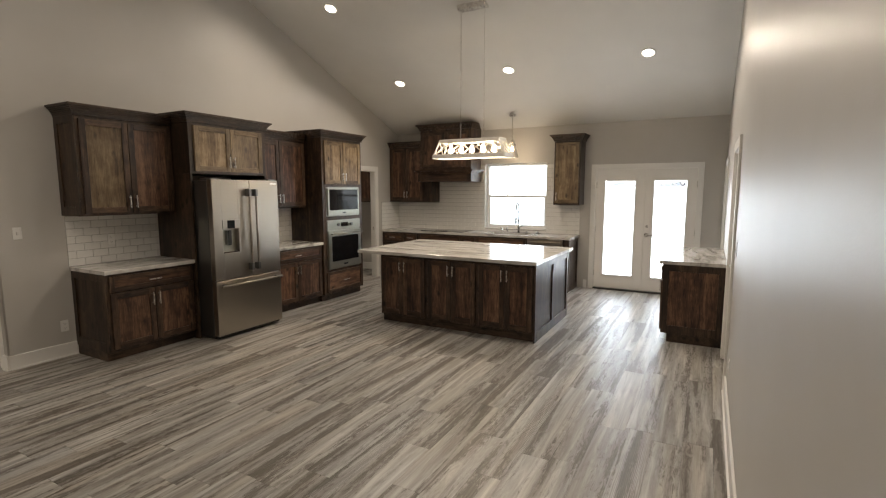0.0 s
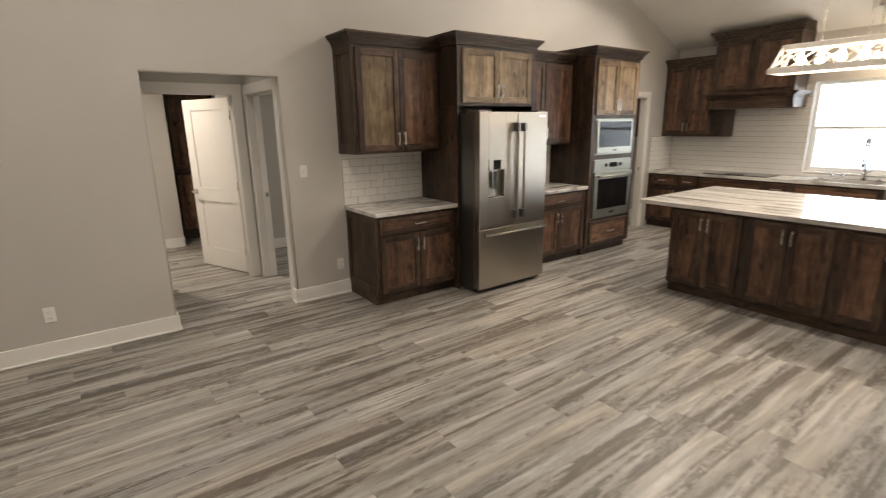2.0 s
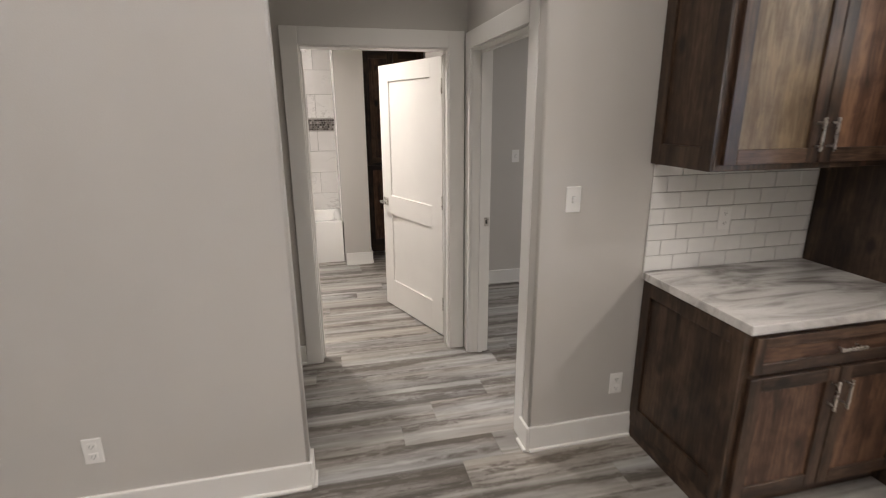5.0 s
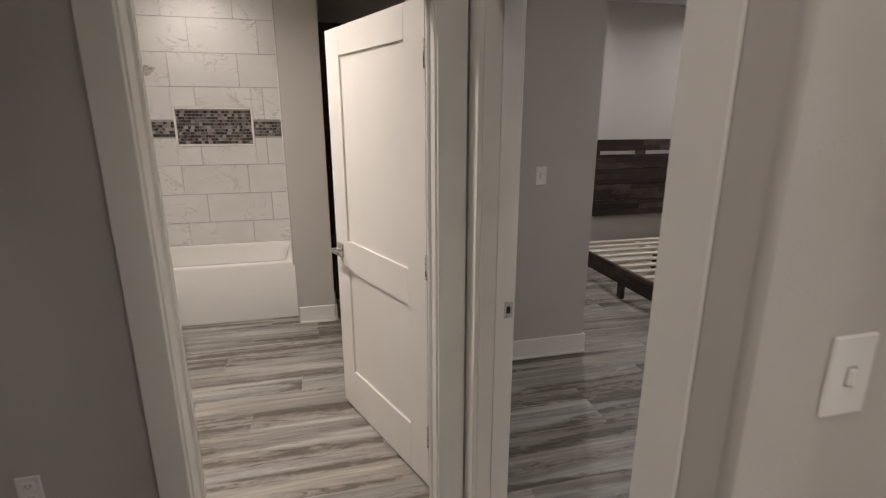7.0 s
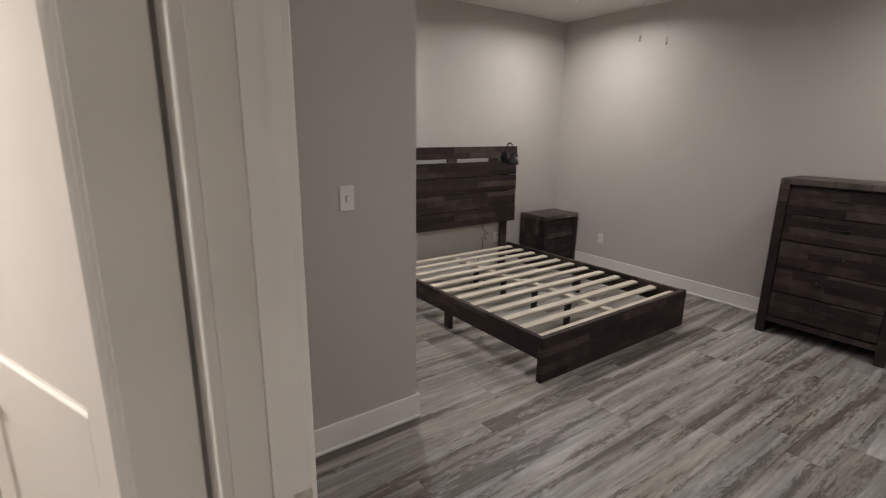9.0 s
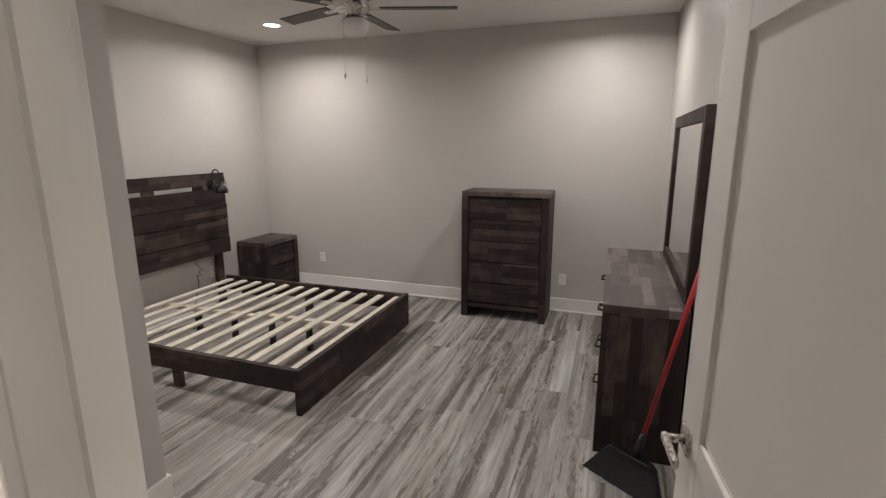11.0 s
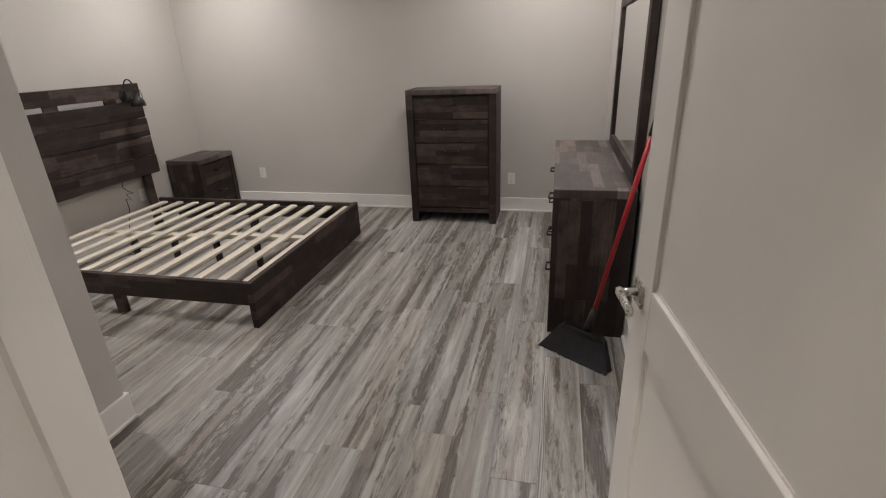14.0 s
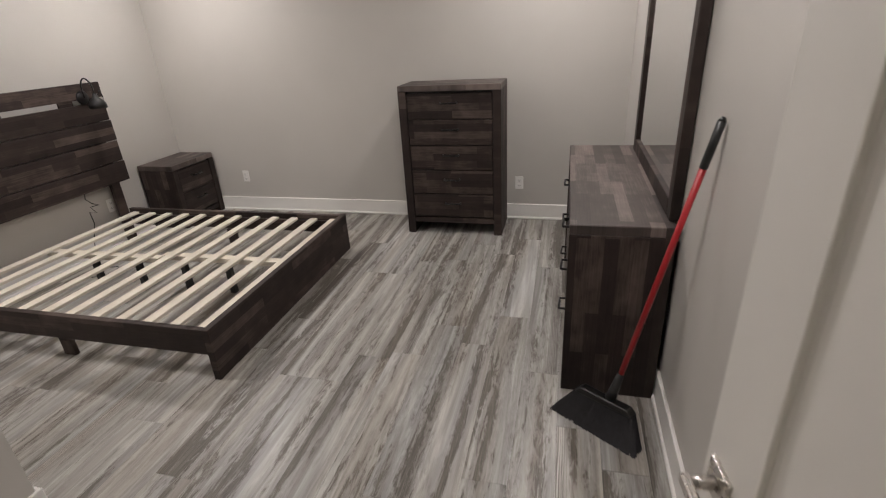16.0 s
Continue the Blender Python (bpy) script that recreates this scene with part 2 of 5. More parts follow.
M_OVEN = metal("satin_oven_steel", (0.35, 0.345, 0.295), 0.33, (0.02, 0.02, 1), 260, 0.10)
M_STEELD = metal("dark_stainless_side", (0.20, 0.20, 0.195), 0.4)
M_NICKEL = metal("satin_nickel", (0.62, 0.59, 0.55), 0.28)
M_FAUCET = metal("brushed_faucet_steel", (0.26, 0.255, 0.245), 0.25)
M_CHROME = metal("polished_chrome", (0.75, 0.75, 0.75), 0.1)
M_BLACKG = paint("black_glass", (0.008, 0.008, 0.009), 0.06, 0.0, 200, 0.0)
M_BLACKG.node_tree.nodes["Principled BSDF"].inputs["Specular IOR Level"].default_value = 0.2
M_BLACK = paint("black_plastic", (0.015, 0.015, 0.015), 0.45)
M_BLACKM = paint("black_iron", (0.006, 0.0055, 0.0055), 0.35)
M_SUBWAY = paint("white_glazed_tile", (0.78, 0.77, 0.74), 0.14, 0.03, 20, 0.06, 9)
M_GROUT = paint("grey_grout", (0.36, 0.345, 0.32), 0.85)
M_GROUTL = paint("pale_tub_grout", (0.43, 0.415, 0.395), 0.85)
M_MARBLE = marble_tile("marble_look_tile")
M_MOSAIC = mosaic_mat("glass_mosaic")
M_PORC = paint("white_porcelain", (0.82, 0.81, 0.78), 0.12, 0.01, 50, 0.0)
M_PLATE = paint("white_cover_plate", (0.80, 0.79, 0.76), 0.35, 0.01, 50, 0.0)
M_GLASS = glass_mat("clear_glass")
M_MIRROR = metal("mirror_silver", (0.86, 0.87, 0.87), 0.015, amount=0.0)
M_LED = glow("led_lens", (1.0, 0.93, 0.82), 14)
M_BULB = glow("warm_bulb", (1.0, 0.80, 0.55), 12)
M_WHITEWOOD = paint("distressed_white_wood", (0.78, 0.75, 0.70), 0.6, 0.12, 60, 0.2, 14)
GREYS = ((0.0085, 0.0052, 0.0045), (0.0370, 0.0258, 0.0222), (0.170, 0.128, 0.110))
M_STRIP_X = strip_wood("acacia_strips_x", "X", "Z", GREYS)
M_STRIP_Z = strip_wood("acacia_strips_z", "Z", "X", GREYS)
# same strips as GREYS, lightened for the ceiling light that falls on the tops
LIT_TOP_GREYS = ((0.0150, 0.0108, 0.0096), (0.0640, 0.0490, 0.0430), (0.265, 0.215, 0.192))
M_STRIP_LIT = strip_wood("acacia_strips_lit_top", "X", "Y", LIT_TOP_GREYS, 0.5, vary=0.44)
M_STRIP_S = strip_wood("acacia_strips_side", "Z", "Y", GREYS)
M_STRIP_Y = strip_wood("acacia_strips_y", "Y", "Z", GREYS)
M_PINE = paint("pale_pine_slat", (0.66, 0.60, 0.505), 0.6, 0.10, 120, 0.15, 6)
M_RED = paint("red_handle_coat", (0.36, 0.012, 0.018), 0.35, 0.04, 100, 0.03)
M_BRISTLE = paint("grey_black_bristle", (0.030, 0.029, 0.032), 0.75, 0.3, 300, 0.4, 40)
M_VINYL = paint("white_vinyl_frame", (0.82, 0.82, 0.80), 0.35, 0.01, 50, 0.0)
M_LAWN = paint("dry_lawn", (0.22, 0.23, 0.12), 0.9, 0.3, 3, 0.5, 0.4)
M_BLIND = paint("grey_blind_slat", (0.10, 0.10, 0.10), 0.5, 0.03, 80, 0.03)
M_BLADE = paint("walnut_fan_blade", (0.07, 0.05, 0.038), 0.45, 0.15, 80, 0.05, 8)
M_DARKSLOT = paint("dark_slot", (0.02, 0.02, 0.02), 0.6)

# ---- helpers of this scene ----


def link_mesh(name, bm, material, parent=None, label=""):
    me = bpy.data.meshes.new(name)
    bm.normal_update()
    bm.to_mesh(me)
    bm.free()
    me.materials.append(material)
    ob = new(name, me)
    if parent is not None:
        ob.parent = parent
    if label:
        ob["label"] = label
    return ob


def part(name, bm, material, parent, label=""):
    return link_mesh(name, bm, material, parent, label)


def thing(name, m, label, category, group="", kind=""):
    ob = new(name)
    ob.matrix_world = m
    ob.empty_display_size = 0.1
    return tagged(ob, label, category, group, kind)


def box(bm, lo, hi, bevel=0.0):
    """A box between two corners, its edges eased by bevel."""
    t = bmesh.new()
    bmesh.ops.create_cube(t, size=1.0)
    size = [max(1e-4, b - a) for a, b in zip(lo, hi)]
    for v in t.verts:
        v.co = Vector([a + (c + 0.5) * s for a, c, s in zip(lo, v.co, size)])
    if bevel:
        bmesh.ops.bevel(t, geom=list(t.edges), offset=min(bevel, 0.45 * min(size)), segments=1 if bevel < 0.004 else 2, profile=0.5, affect="EDGES")
    me = bpy.data.meshes.new("scratch")
    t.to_mesh(me)
    t.free()
    bm.from_mesh(me)
    bpy.data.meshes.remove(me)
    return bm


def boxes(*items):
    bm = bmesh.new()
    for it in items:
        box(bm, *it)
    return bm


def cyl(bm, a, b, r, r2=None, seg=16, smooth=True):
    """A capped cylinder or cone from a to b."""
    a, b = Vector(a), Vector(b)
    d = b - a
    m = Matrix.Translation((a + b) / 2) @ d.to_track_quat("Z", "Y").to_matrix().to_4x4()
    res = bmesh.ops.create_cone(bm, cap_ends=True, segments=seg, radius1=r, radius2=r if r2 is None else r2, depth=d.length, matrix=m)
    if smooth:
        for f in {f for v in res["verts"] for f in v.link_faces}:
            f.smooth = len(f.verts) == 4
    return bm


def ring_surface(bm, profile, seg=24, center=(0, 0), close=False):
    """Turned shape about z from (radius, z) pairs."""
    rings = []
    for r, z in profile:
        rings.append([bm.verts.new((center[0] + r * math.cos(2 * math.pi * i / seg), center[1] + r * math.sin(2 * math.pi * i / seg), z)) for i in range(seg)])
    for a, b in zip(rings, rings[1:]):
        for i in range(seg):
            f = bm.faces.new((a[i], a[(i + 1) % seg], b[(i + 1) % seg], b[i]))
            f.smooth = True
    if close:
        bm.faces.new(rings[0][::-1])
        bm.faces.new(rings[-1])
    return bm


def tube(bm, pts, r, seg=8):
    """A round tube along points."""
    pts = [Vector(p) for p in pts]
    rings = []
    for i, p in enumerate(pts):
        d = (pts[min(i + 1, len(pts) - 1)] - pts[max(i - 1, 0)]).normalized()
        q = d.to_track_quat("Z", "Y")
        rings.append([bm.verts.new(p + q @ Vector((r * math.cos(2 * math.pi * k / seg), r * math.sin(2 * math.pi * k / seg), 0))) for k in range(seg)])
    for a, b in zip(rings, rings[1:]):
        for i in range(seg):
            f = bm.faces.new((a[i], a[(i + 1) % seg], b[(i + 1) % seg], b[i]))
            f.smooth = True
    bm.faces.new(rings[0][::-1])
    bm.faces.new(rings[-1])
    return bm


def wall(name, axis, lo, hi, u0, u1, z0, z1, holes=(), gable=None, material=None, rounded=0.0):
    """A wall with thickness lo..hi along axis ('x' or 'y'), running u0..u1 along the other, with openings through it; rounded: corner radius of the first opening."""
    bm = bmesh.new()
    us = sorted({u0, u1, *[h[0] for h in holes], *[h[1] for h in holes]})
    zs = sorted({z0, z1, *[h[2] for h in holes], *[h[3] for h in holes]})
    us, zs = [u for u in us if u0 <= u <= u1], [z for z in zs if z0 <= z <= z1]

    def solid(i, j):
        if not (0 <= i < len(us) - 1 and 0 <= j < len(zs) - 1):
            return False
        cu, cz = (us[i] + us[i + 1]) / 2, (zs[j] + zs[j + 1]) / 2
        return not any(h[0] < cu < h[1] and h[2] < cz < h[3] for h in holes)

    def co(t, u, z):
        return (t, u, z) if axis == "x" else (u, t, z)

    def quad(*ps):
        bm.faces.new([bm.verts.new(co(*p)) for p in ps])
    for i in range(len(us) - 1):
        for j in range(len(zs) - 1):
            if not solid(i, j):
                continue
            a, b, c, d = us[i], us[i + 1], zs[j], zs[j + 1]
            quad((lo, a, c), (lo, b, c), (lo, b, d), (lo, a, d))
            quad((hi, a, c), (hi, b, c), (hi, b, d), (hi, a, d))
            if not solid(i - 1, j):
                quad((lo, a, c), (hi, a, c), (hi, a, d), (lo, a, d))
            if not solid(i + 1, j):
                quad((lo, b, c), (hi, b, c), (hi, b, d), (lo, b, d))
            if not solid(i, j - 1):
                quad((lo, a, c), (hi, a, c), (hi, b, c), (lo, b, c))
            if not solid(i, j + 1) and not (gable and j == len(zs) - 2):
                quad((lo, a, d), (hi, a, d), (hi, b, d), (lo, b, d))
    if gable:
        um, zm = gable
        quad((lo, u0, z1), (lo, u1, z1), (lo, um, zm))
        quad((hi, u0, z1), (hi, u1, z1), (hi, um, zm))
        quad((lo, u0, z1), (hi, u0, z1), (hi, um, zm), (lo, um, zm))
        quad((lo, u1, z1), (hi, u1, z1), (hi, um, zm), (lo, um, zm))
    bmesh.ops.remove_doubles(bm, verts=bm.verts, dist=1e-5)
    bmesh.ops.recalc_face_normals(bm, faces=bm.faces)
    if rounded:
        h0, h1, _, hz = holes[0]
        side = 1 if axis == "x" else 0

        def in_rim(v):
            return h0 - 1e-4 < v.co[side] < h1 + 1e-4 and v.co.z < hz + 1e-4
        rim = [e for e in bm.edges if len(e.link_faces) == 2 and all(in_rim(v) for v in e.verts) and max(v.co.z for v in e.verts) > 0.01
               and e.calc_face_angle(0) > 1.0 and abs(e.verts[0].co[1 - side] - e.verts[1].co[1 - side]) < 1e-4]
        made = bmesh.ops.bevel(bm, geom=rim, offset=rounded, segments=4, profile=0.5, affect="EDGES")
        for f in made["faces"]:
            f.smooth = True
    return tagged(link_mesh(name, bm, material or M_WALL), "greige painted drywall wall with light orange-peel texture", "wall", kind="structure")


# ---- structure: floor, walls, ceilings ----
BACK, RIGHT, SOUTH, EAVE, RIDGE_Y, RIDGE_Z = 8.95, 5.90, -2.95, 2.80, 3.0, 5.18
BED_N, BED_W, BED_H = 6.97, -4.50, 2.785

wall("wall_west", "x", -0.09, 0.0, SOUTH, BACK, 0, EAVE, [(1.266, 2.329, 0, 2.128), (7.34, 8.12, 0, 2.06)], (RIDGE_Y, RIDGE_Z), rounded=0.014)
wall("wall_east", "x", RIGHT, RIGHT + 0.12, SOUTH, BACK, 0, EAVE, [(5.08, 5.92, 0, 2.05), (8.02, 8.80, 0, 2.05)], (RIDGE_Y, RIDGE_Z))
wall("wall_north", "y", BACK, BACK + 0.16, -0.09, RIGHT + 0.12, 0, EAVE, [(1.955, 3.14, 0.97, 2.175), (3.98, 5.54, 0, 2.05)])
wall("wall_south", "y", SOUTH - 0.12, SOUTH, -0.09, RIGHT + 0.12, 0, EAVE)
wall("wall_hall_south", "y", -0.10, 0.02, -1.20, -0.09, 0, BED_H)
wall("wall_bath_east", "x", -1.32, -1.20, -0.1, 2.345, 0, BED_H, [(1.304, 2.227, 0, 2.056)])
wall("wall_bedroom_south", "y", 2.345, 2.455, -2.56, -0.09, 0, BED_H, [(-1.098, -0.17, 0, 2.045)])
wall("wall_bedroom_stub", "x", -2.56, -2.44, 2.455, 3.436, 0, BED_H)
wall("wall_bedroom_alcove", "y", 3.436, 3.556, BED_W, -2.44, 0, BED_H)
wall("wall_bedroom_west", "x", BED_W - 0.12, BED_W, 3.436, BED_N, 0, BED_H)
wall("wall_bedroom_north", "y", BED_N, BED_N + 0.12, BED_W - 0.12, -0.09, 0, BED_H)
wall("wall_bath_south", "y", -0.1, 0.02, -4.5, -1.32, 0, BED_H)
wall("wall_bath_west", "x", -4.50, -4.42, 0.02, 3.436, 0, BED_H)
wall("wall_tub_south", "y", 0.02, 0.215, -4.42, -3.43, 0, BED_H)
wall("wall_tub_end", "y", 1.57, 1.86, -4.42, -3.43, 0, BED_H)
wall("wall_pantry_north", "y", 8.83, 8.95, -2.2, -0.09, 0, BED_H)
wall("wall_pantry_west", "x", -2.3, -2.2, 7.09, 8.95, 0, BED_H)
wall("wall_side_room", "x", 7.4, 7.5, 4.4, BACK, 0, EAVE)

def slab(name, pts, label):
    """A ceiling sheet, one outline with thickness, given as two rows of corners."""
    bm = bmesh.new()
    low = [bm.verts.new(p) for p in pts]
    high = [bm.verts.new((p[0], p[1], p[2] + 0.15)) for p in pts]
    bm.faces.new(low[::-1])
    bm.faces.new(high)
    for i in range(len(pts)):
        bm.faces.new((low[i], low[(i + 1) % len(pts)], high[(i + 1) % len(pts)], high[i]))
    bmesh.ops.recalc_face_normals(bm, faces=bm.faces)
    return tagged(link_mesh(name, bm, M_CEIL), label, "ceiling", kind="structure")


slab("ceiling_slope_north", [(-0.1, RIDGE_Y, RIDGE_Z), (6.05, RIDGE_Y, RIDGE_Z), (6.05, BACK + 0.2, EAVE - 0.08), (-0.1, BACK + 0.2, EAVE - 0.08)], "sloping white painted vaulted ceiling above the kitchen")
slab("ceiling_slope_south", [(-0.1, SOUTH - 0.2, EAVE - 0.08), (6.05, SOUTH - 0.2, EAVE - 0.08), (6.05, RIDGE_Y, RIDGE_Z), (-0.1, RIDGE_Y, RIDGE_Z)], "sloping white painted vaulted ceiling")
slab("ceiling_bedroom", [(-4.62, -0.1, BED_H), (-0.09, -0.1, BED_H), (-0.09, BED_N + 0.12, BED_H), (-4.62, BED_N + 0.12, BED_H)], "flat white painted ceiling over bedroom and bathroom")
slab("ceiling_pantry", [(-2.3, 7.09, BED_H), (-0.09, 7.09, BED_H), (-0.09, 8.95, BED_H), (-2.3, 8.95, BED_H)], "flat white ceiling of the pantry")
slab("ceiling_side_room", [(6.02, 4.4, 2.74), (7.5, 4.4, 2.74), (7.5, BACK, 2.74), (6.02, BACK, 2.74)], "flat white ceiling of the side room")

tagged(link_mesh("ground", boxes(((-60, -60, -0.30), (60, 60, -0.20))), M_LAWN), "pale dry lawn outside the house", "ground", kind="structure")
floor = tagged(link_mesh("floor", boxes(((-4.7, -3.1, -0.2), (7.6, 9.12, -0.007))), M_SUB), "weathered grey wood-look vinyl plank floor", "floor", kind="structure")


def baseboard(x0, y0, x1, y1, nx, ny):
    """Tall flat white baseboard with a shoe strip, from point to point along a wall face with normal nx, ny."""
    bm = bmesh.new()
    for th, h, bev in ((0.016, 0.14, 0.003), (0.028, 0.018, 0.006)):
        lo = (min(x0, x1, x0 + nx * th, x1 + nx * th), min(y0, y1, y0 + ny * th, y1 + ny * th), 0.0)
        hi = (max(x0, x1, x0 + nx * th, x1 + nx * th), max(y0, y1, y0 + ny * th, y1 + ny * th), h)
        box(bm, lo, hi, bev)
    return tagged(link_mesh("baseboard", bm, M_TRIM), "tall white painted baseboard with shoe moulding", "baseboard", kind="structure")


for seg in ((0, SOUTH, 0, 1.266, 1, 0), (-0.09, 1.266, 0.016, 1.266, 0, 1), (0, 2.329, 0, 2.90, 1, 0), (-0.09, 2.329, 0.016, 2.329, 0, -1),
            (0, 6.90, 0, 7.25, 1, 0), (RIGHT, SOUTH, RIGHT, 4.98, -1, 0), (3.83, BACK, 3.89, BACK, 0, -1), (5.63, BACK, RIGHT, BACK, 0, -1),
            (-1.20, 0.02, -0.09, 0.02, 0, 1), (-1.20, 0.02, -1.20, 1.212, 1, 0), (-0.09, 0.02, -0.09, 1.266, -1, 0), (-2.44, 2.455, -1.19, 2.455, 0, 1), (-2.44, 2.455, -2.44, 3.572, 1, 0), (-2.44, 3.556, BED_W, 3.556, 0, 1),
            (BED_W, 3.556, BED_W, BED_N, 1, 0), (BED_W, BED_N, -0.09, BED_N, 0, -1), (-0.09, 2.455, -0.09, BED_N, -1, 0),
            (-3.43, 1.58, -3.43, 1.86, 1, 0), (-3.43, 1.86, -3.75, 1.86, 0, 1), (-1.32, 0.02, -1.32, 1.21, -1, 0), (-3.40, 0.02, -1.32, 0.02, 0, 1),
            (-1.32, 2.345, -2.56, 2.345, 0, -1), (-0.09, 8.83, -2.2, 8.83, 0, -1), (0, SOUTH, RIGHT, SOUTH, 0, 1)):
    baseboard(*seg)

# ---- doors and windows ----


def lever(parent, x, y, z, side, out):
    """Square-rose lever handle on a door leaf; side: way the lever points along x, out: +1 or -1 along y."""
    bm = boxes(((x - 0.033, min(y, y + out * 0.008), z - 0.033), (x + 0.033, max(y, y + out * 0.008), z + 0.033), 0.002))
    cyl(bm, (x, y, z), (x, y + out * 0.055, z), 0.011)
    a, b = sorted((x - side * 0.012, x + side * 0.115))
    c, d = sorted((y + out * 0.045, y + out * 0.06))
    box(bm, (a, c, z - 0.011), (b, d, z + 0.011), 0.003)
    return part("door_handle", bm, M_NICKEL, parent, "satin nickel lever handle on a square rose")


def panel_leaf(parent, w, h, th=0.036):
    """Two-panel shaker leaf in local x 0..w, y 0..th, z 0..h."""
    st, mid = 0.145, (0.825, 0.988)
    bm = boxes(((0, 0, 0), (st, th, h), 0.0015), ((w - st, 0, 0), (w, th, h), 0.0015), ((st, 0, 0), (w - st, th, 0.24), 0.0015),
               ((st, 0, mid[0]), (w - st, th, mid[1]), 0.0015), ((st, 0, h - 0.125), (w - st, th, h), 0.0015))
    leaf = part("door_leaf", bm, M_DOORP, parent, "white painted two-panel shaker door leaf")
    part("panel", boxes(((st - 0.004, 0.011, 0.23), (w - st + 0.004, th - 0.011, mid[0] + 0.01))), M_DOORP, leaf)
    part("panel", boxes(((st - 0.004, 0.011, mid[1] - 0.01), (w - st + 0.004, th - 0.011, h - 0.115))), M_DOORP, leaf)
    # eased sticking round each panel, both faces
    for z0, z1 in ((0.24, mid[0]), (mid[1], h - 0.125)):
        bm = bmesh.new()
        for y0, y1 in ((0.0100, 0.012), (th - 0.012, th - 0.0100)):
            for lo, hi in (((st, y0, z0), (st + 0.007, y1, z1)), ((w - st - 0.007, y0, z0), (w - st, y1, z1)),
                           ((st, y0, z0), (w - st, y1, z0 + 0.007)), ((st, y0, z1 - 0.007), (w - st, y1, z1))):
                box(bm, lo, hi)
        part("sticking", bm, M_DOORP, leaf)
    return leaf


def door_frame(parent, w, h, depth, both=True, cas=0.088):
    """Jambs, stops and flat casing for an opening w x h in local x 0..w; wall y 0..depth."""
    for nm, lo, hi in (("jamb", (0, -0.004, 0), (0.018, depth + 0.004, h)), ("jamb", (w - 0.018, -0.004, 0), (w, depth + 0.004, h)),
                       ("head_jamb", (0.018, -0.004, h - 0.018), (w - 0.018, depth + 0.004, h))):
        part(nm, boxes((lo, hi, 0.001)), M_TRIM, parent)
    faces = ((-0.020, -0.0005), (depth + 0.0005, depth + 0.020)) if both else ((-0.020, -0.0005),)
    for y0, y1 in faces:
        r = 0.010
        part("casing", boxes(((-cas + r, y0, 0), (r, y1, h + cas - r), 0.002)), M_TRIM, parent)
        part("casing", boxes(((w - r, y0, 0), (w + cas - r, y1, h + cas - r), 0.002)), M_TRIM, parent)
        part("head_casing", boxes(((r, y0, h - r), (w - r, y1, h + cas - r), 0.002)), M_TRIM, parent)


# bathroom door: opening in the wall at x -1.32..-1.20, seen from the hall; local x runs along world y
d1 = thing("door_1", pose(-1.20, 1.304, 0, 0, 0, 90), "white bathroom door frame with the door standing open inwards", "door", kind="structure")
door_frame(d1, 0.923, 2.056, 0.12, cas=0.10)
part("stop", boxes(((0.018, 0.06, 0), (0.030, 0.078, 2.02)), ((0.893, 0.06, 0), (0.905, 0.078, 2.02))), M_TRIM, d1)
part("strike_plate", boxes(((0.0175, 0.083, 0.92), (0.0195, 0.113, 0.98), 0.001)), M_NICKEL, d1)
bath_door = thing("bathroom_door", pose(-1.388, 2.247, 0.012, 0, 0, 202), "white two-panel shaker door standing open into the bathroom", "door")
leaf = panel_leaf(bath_door, 0.88, 2.01)
lever(leaf, 0.82, 0.036, 0.93, -1, 1)
lever(leaf, 0.82, 0.0, 0.93, -1, -1)
for z in (0.26, 1.03, 1.82):
    bm = boxes(((-0.004, 0.002, z - 0.048), (0.001, 0.036, z + 0.048), 0.001))
    cyl(bm, (-0.006, 0.041, z - 0.05), (-0.006, 0.041, z + 0.05), 0.006, seg=8)
    part("hinge", bm, M_NICKEL, leaf, "satin nickel butt hinge")

# bedroom door: opening in the wall at y 2.37..2.49
d2 = thing("door_2", pose(-1.098, 2.345, 0), "white bedroom door frame with flat casing", "door", kind="structure")
door_frame(d2, 0.928, 2.045, 0.11, cas=0.10)
part("stop", boxes(((0.018, 0.052, 0), (0.030, 0.082, 2.02)), ((0.898, 0.052, 0), (0.910, 0.082, 2.02)), ((0.03, 0.052, 2.015), (0.898, 0.082, 2.027))), M_TRIM, d2)
bm = boxes(((0.0175, 0.086, 0.925), (0.0195, 0.118, 0.985), 0.001))
part("strike_plate", bm, M_NICKEL, d2, "satin nickel strike plate")
part("strike_hole", boxes(((0.019, 0.095, 0.942), (0.0202, 0.109, 0.968))), M_DARKSLOT, d2)
bed_door = thing("bedroom_door", pose(-0.166, 2.484, 0.012, 0, 0, 97), "white two-panel shaker door standing wide open against the wall", "door")
leaf = panel_leaf(bed_door, 0.885, 2.01)
lever(leaf, 0.825, 0.036, 0.945, -1, 1)
lever(leaf, 0.825, 0.0, 0.945, -1, -1)
for z in (0.26, 1.03, 1.82):
    part("hinge", boxes(((-0.004, 0.002, z - 0.048), (0.001, 0.036, z + 0.048), 0.001)), M_NICKEL, leaf, "satin nickel butt hinge")

# pantry doorway in the west wall, no leaf in view
d3 = thing("door_3", pose(0.0, 7.34, 0, 0, 0, 90), "white cased doorway to the pantry", "door", kind="structure")
door_frame(d3, 0.78, 2.06, 0.09)
part("strike_plate", boxes(((0.7605, 0.03, 0.92), (0.7625, 0.06, 0.98), 0.001)), M_NICKEL, d3)

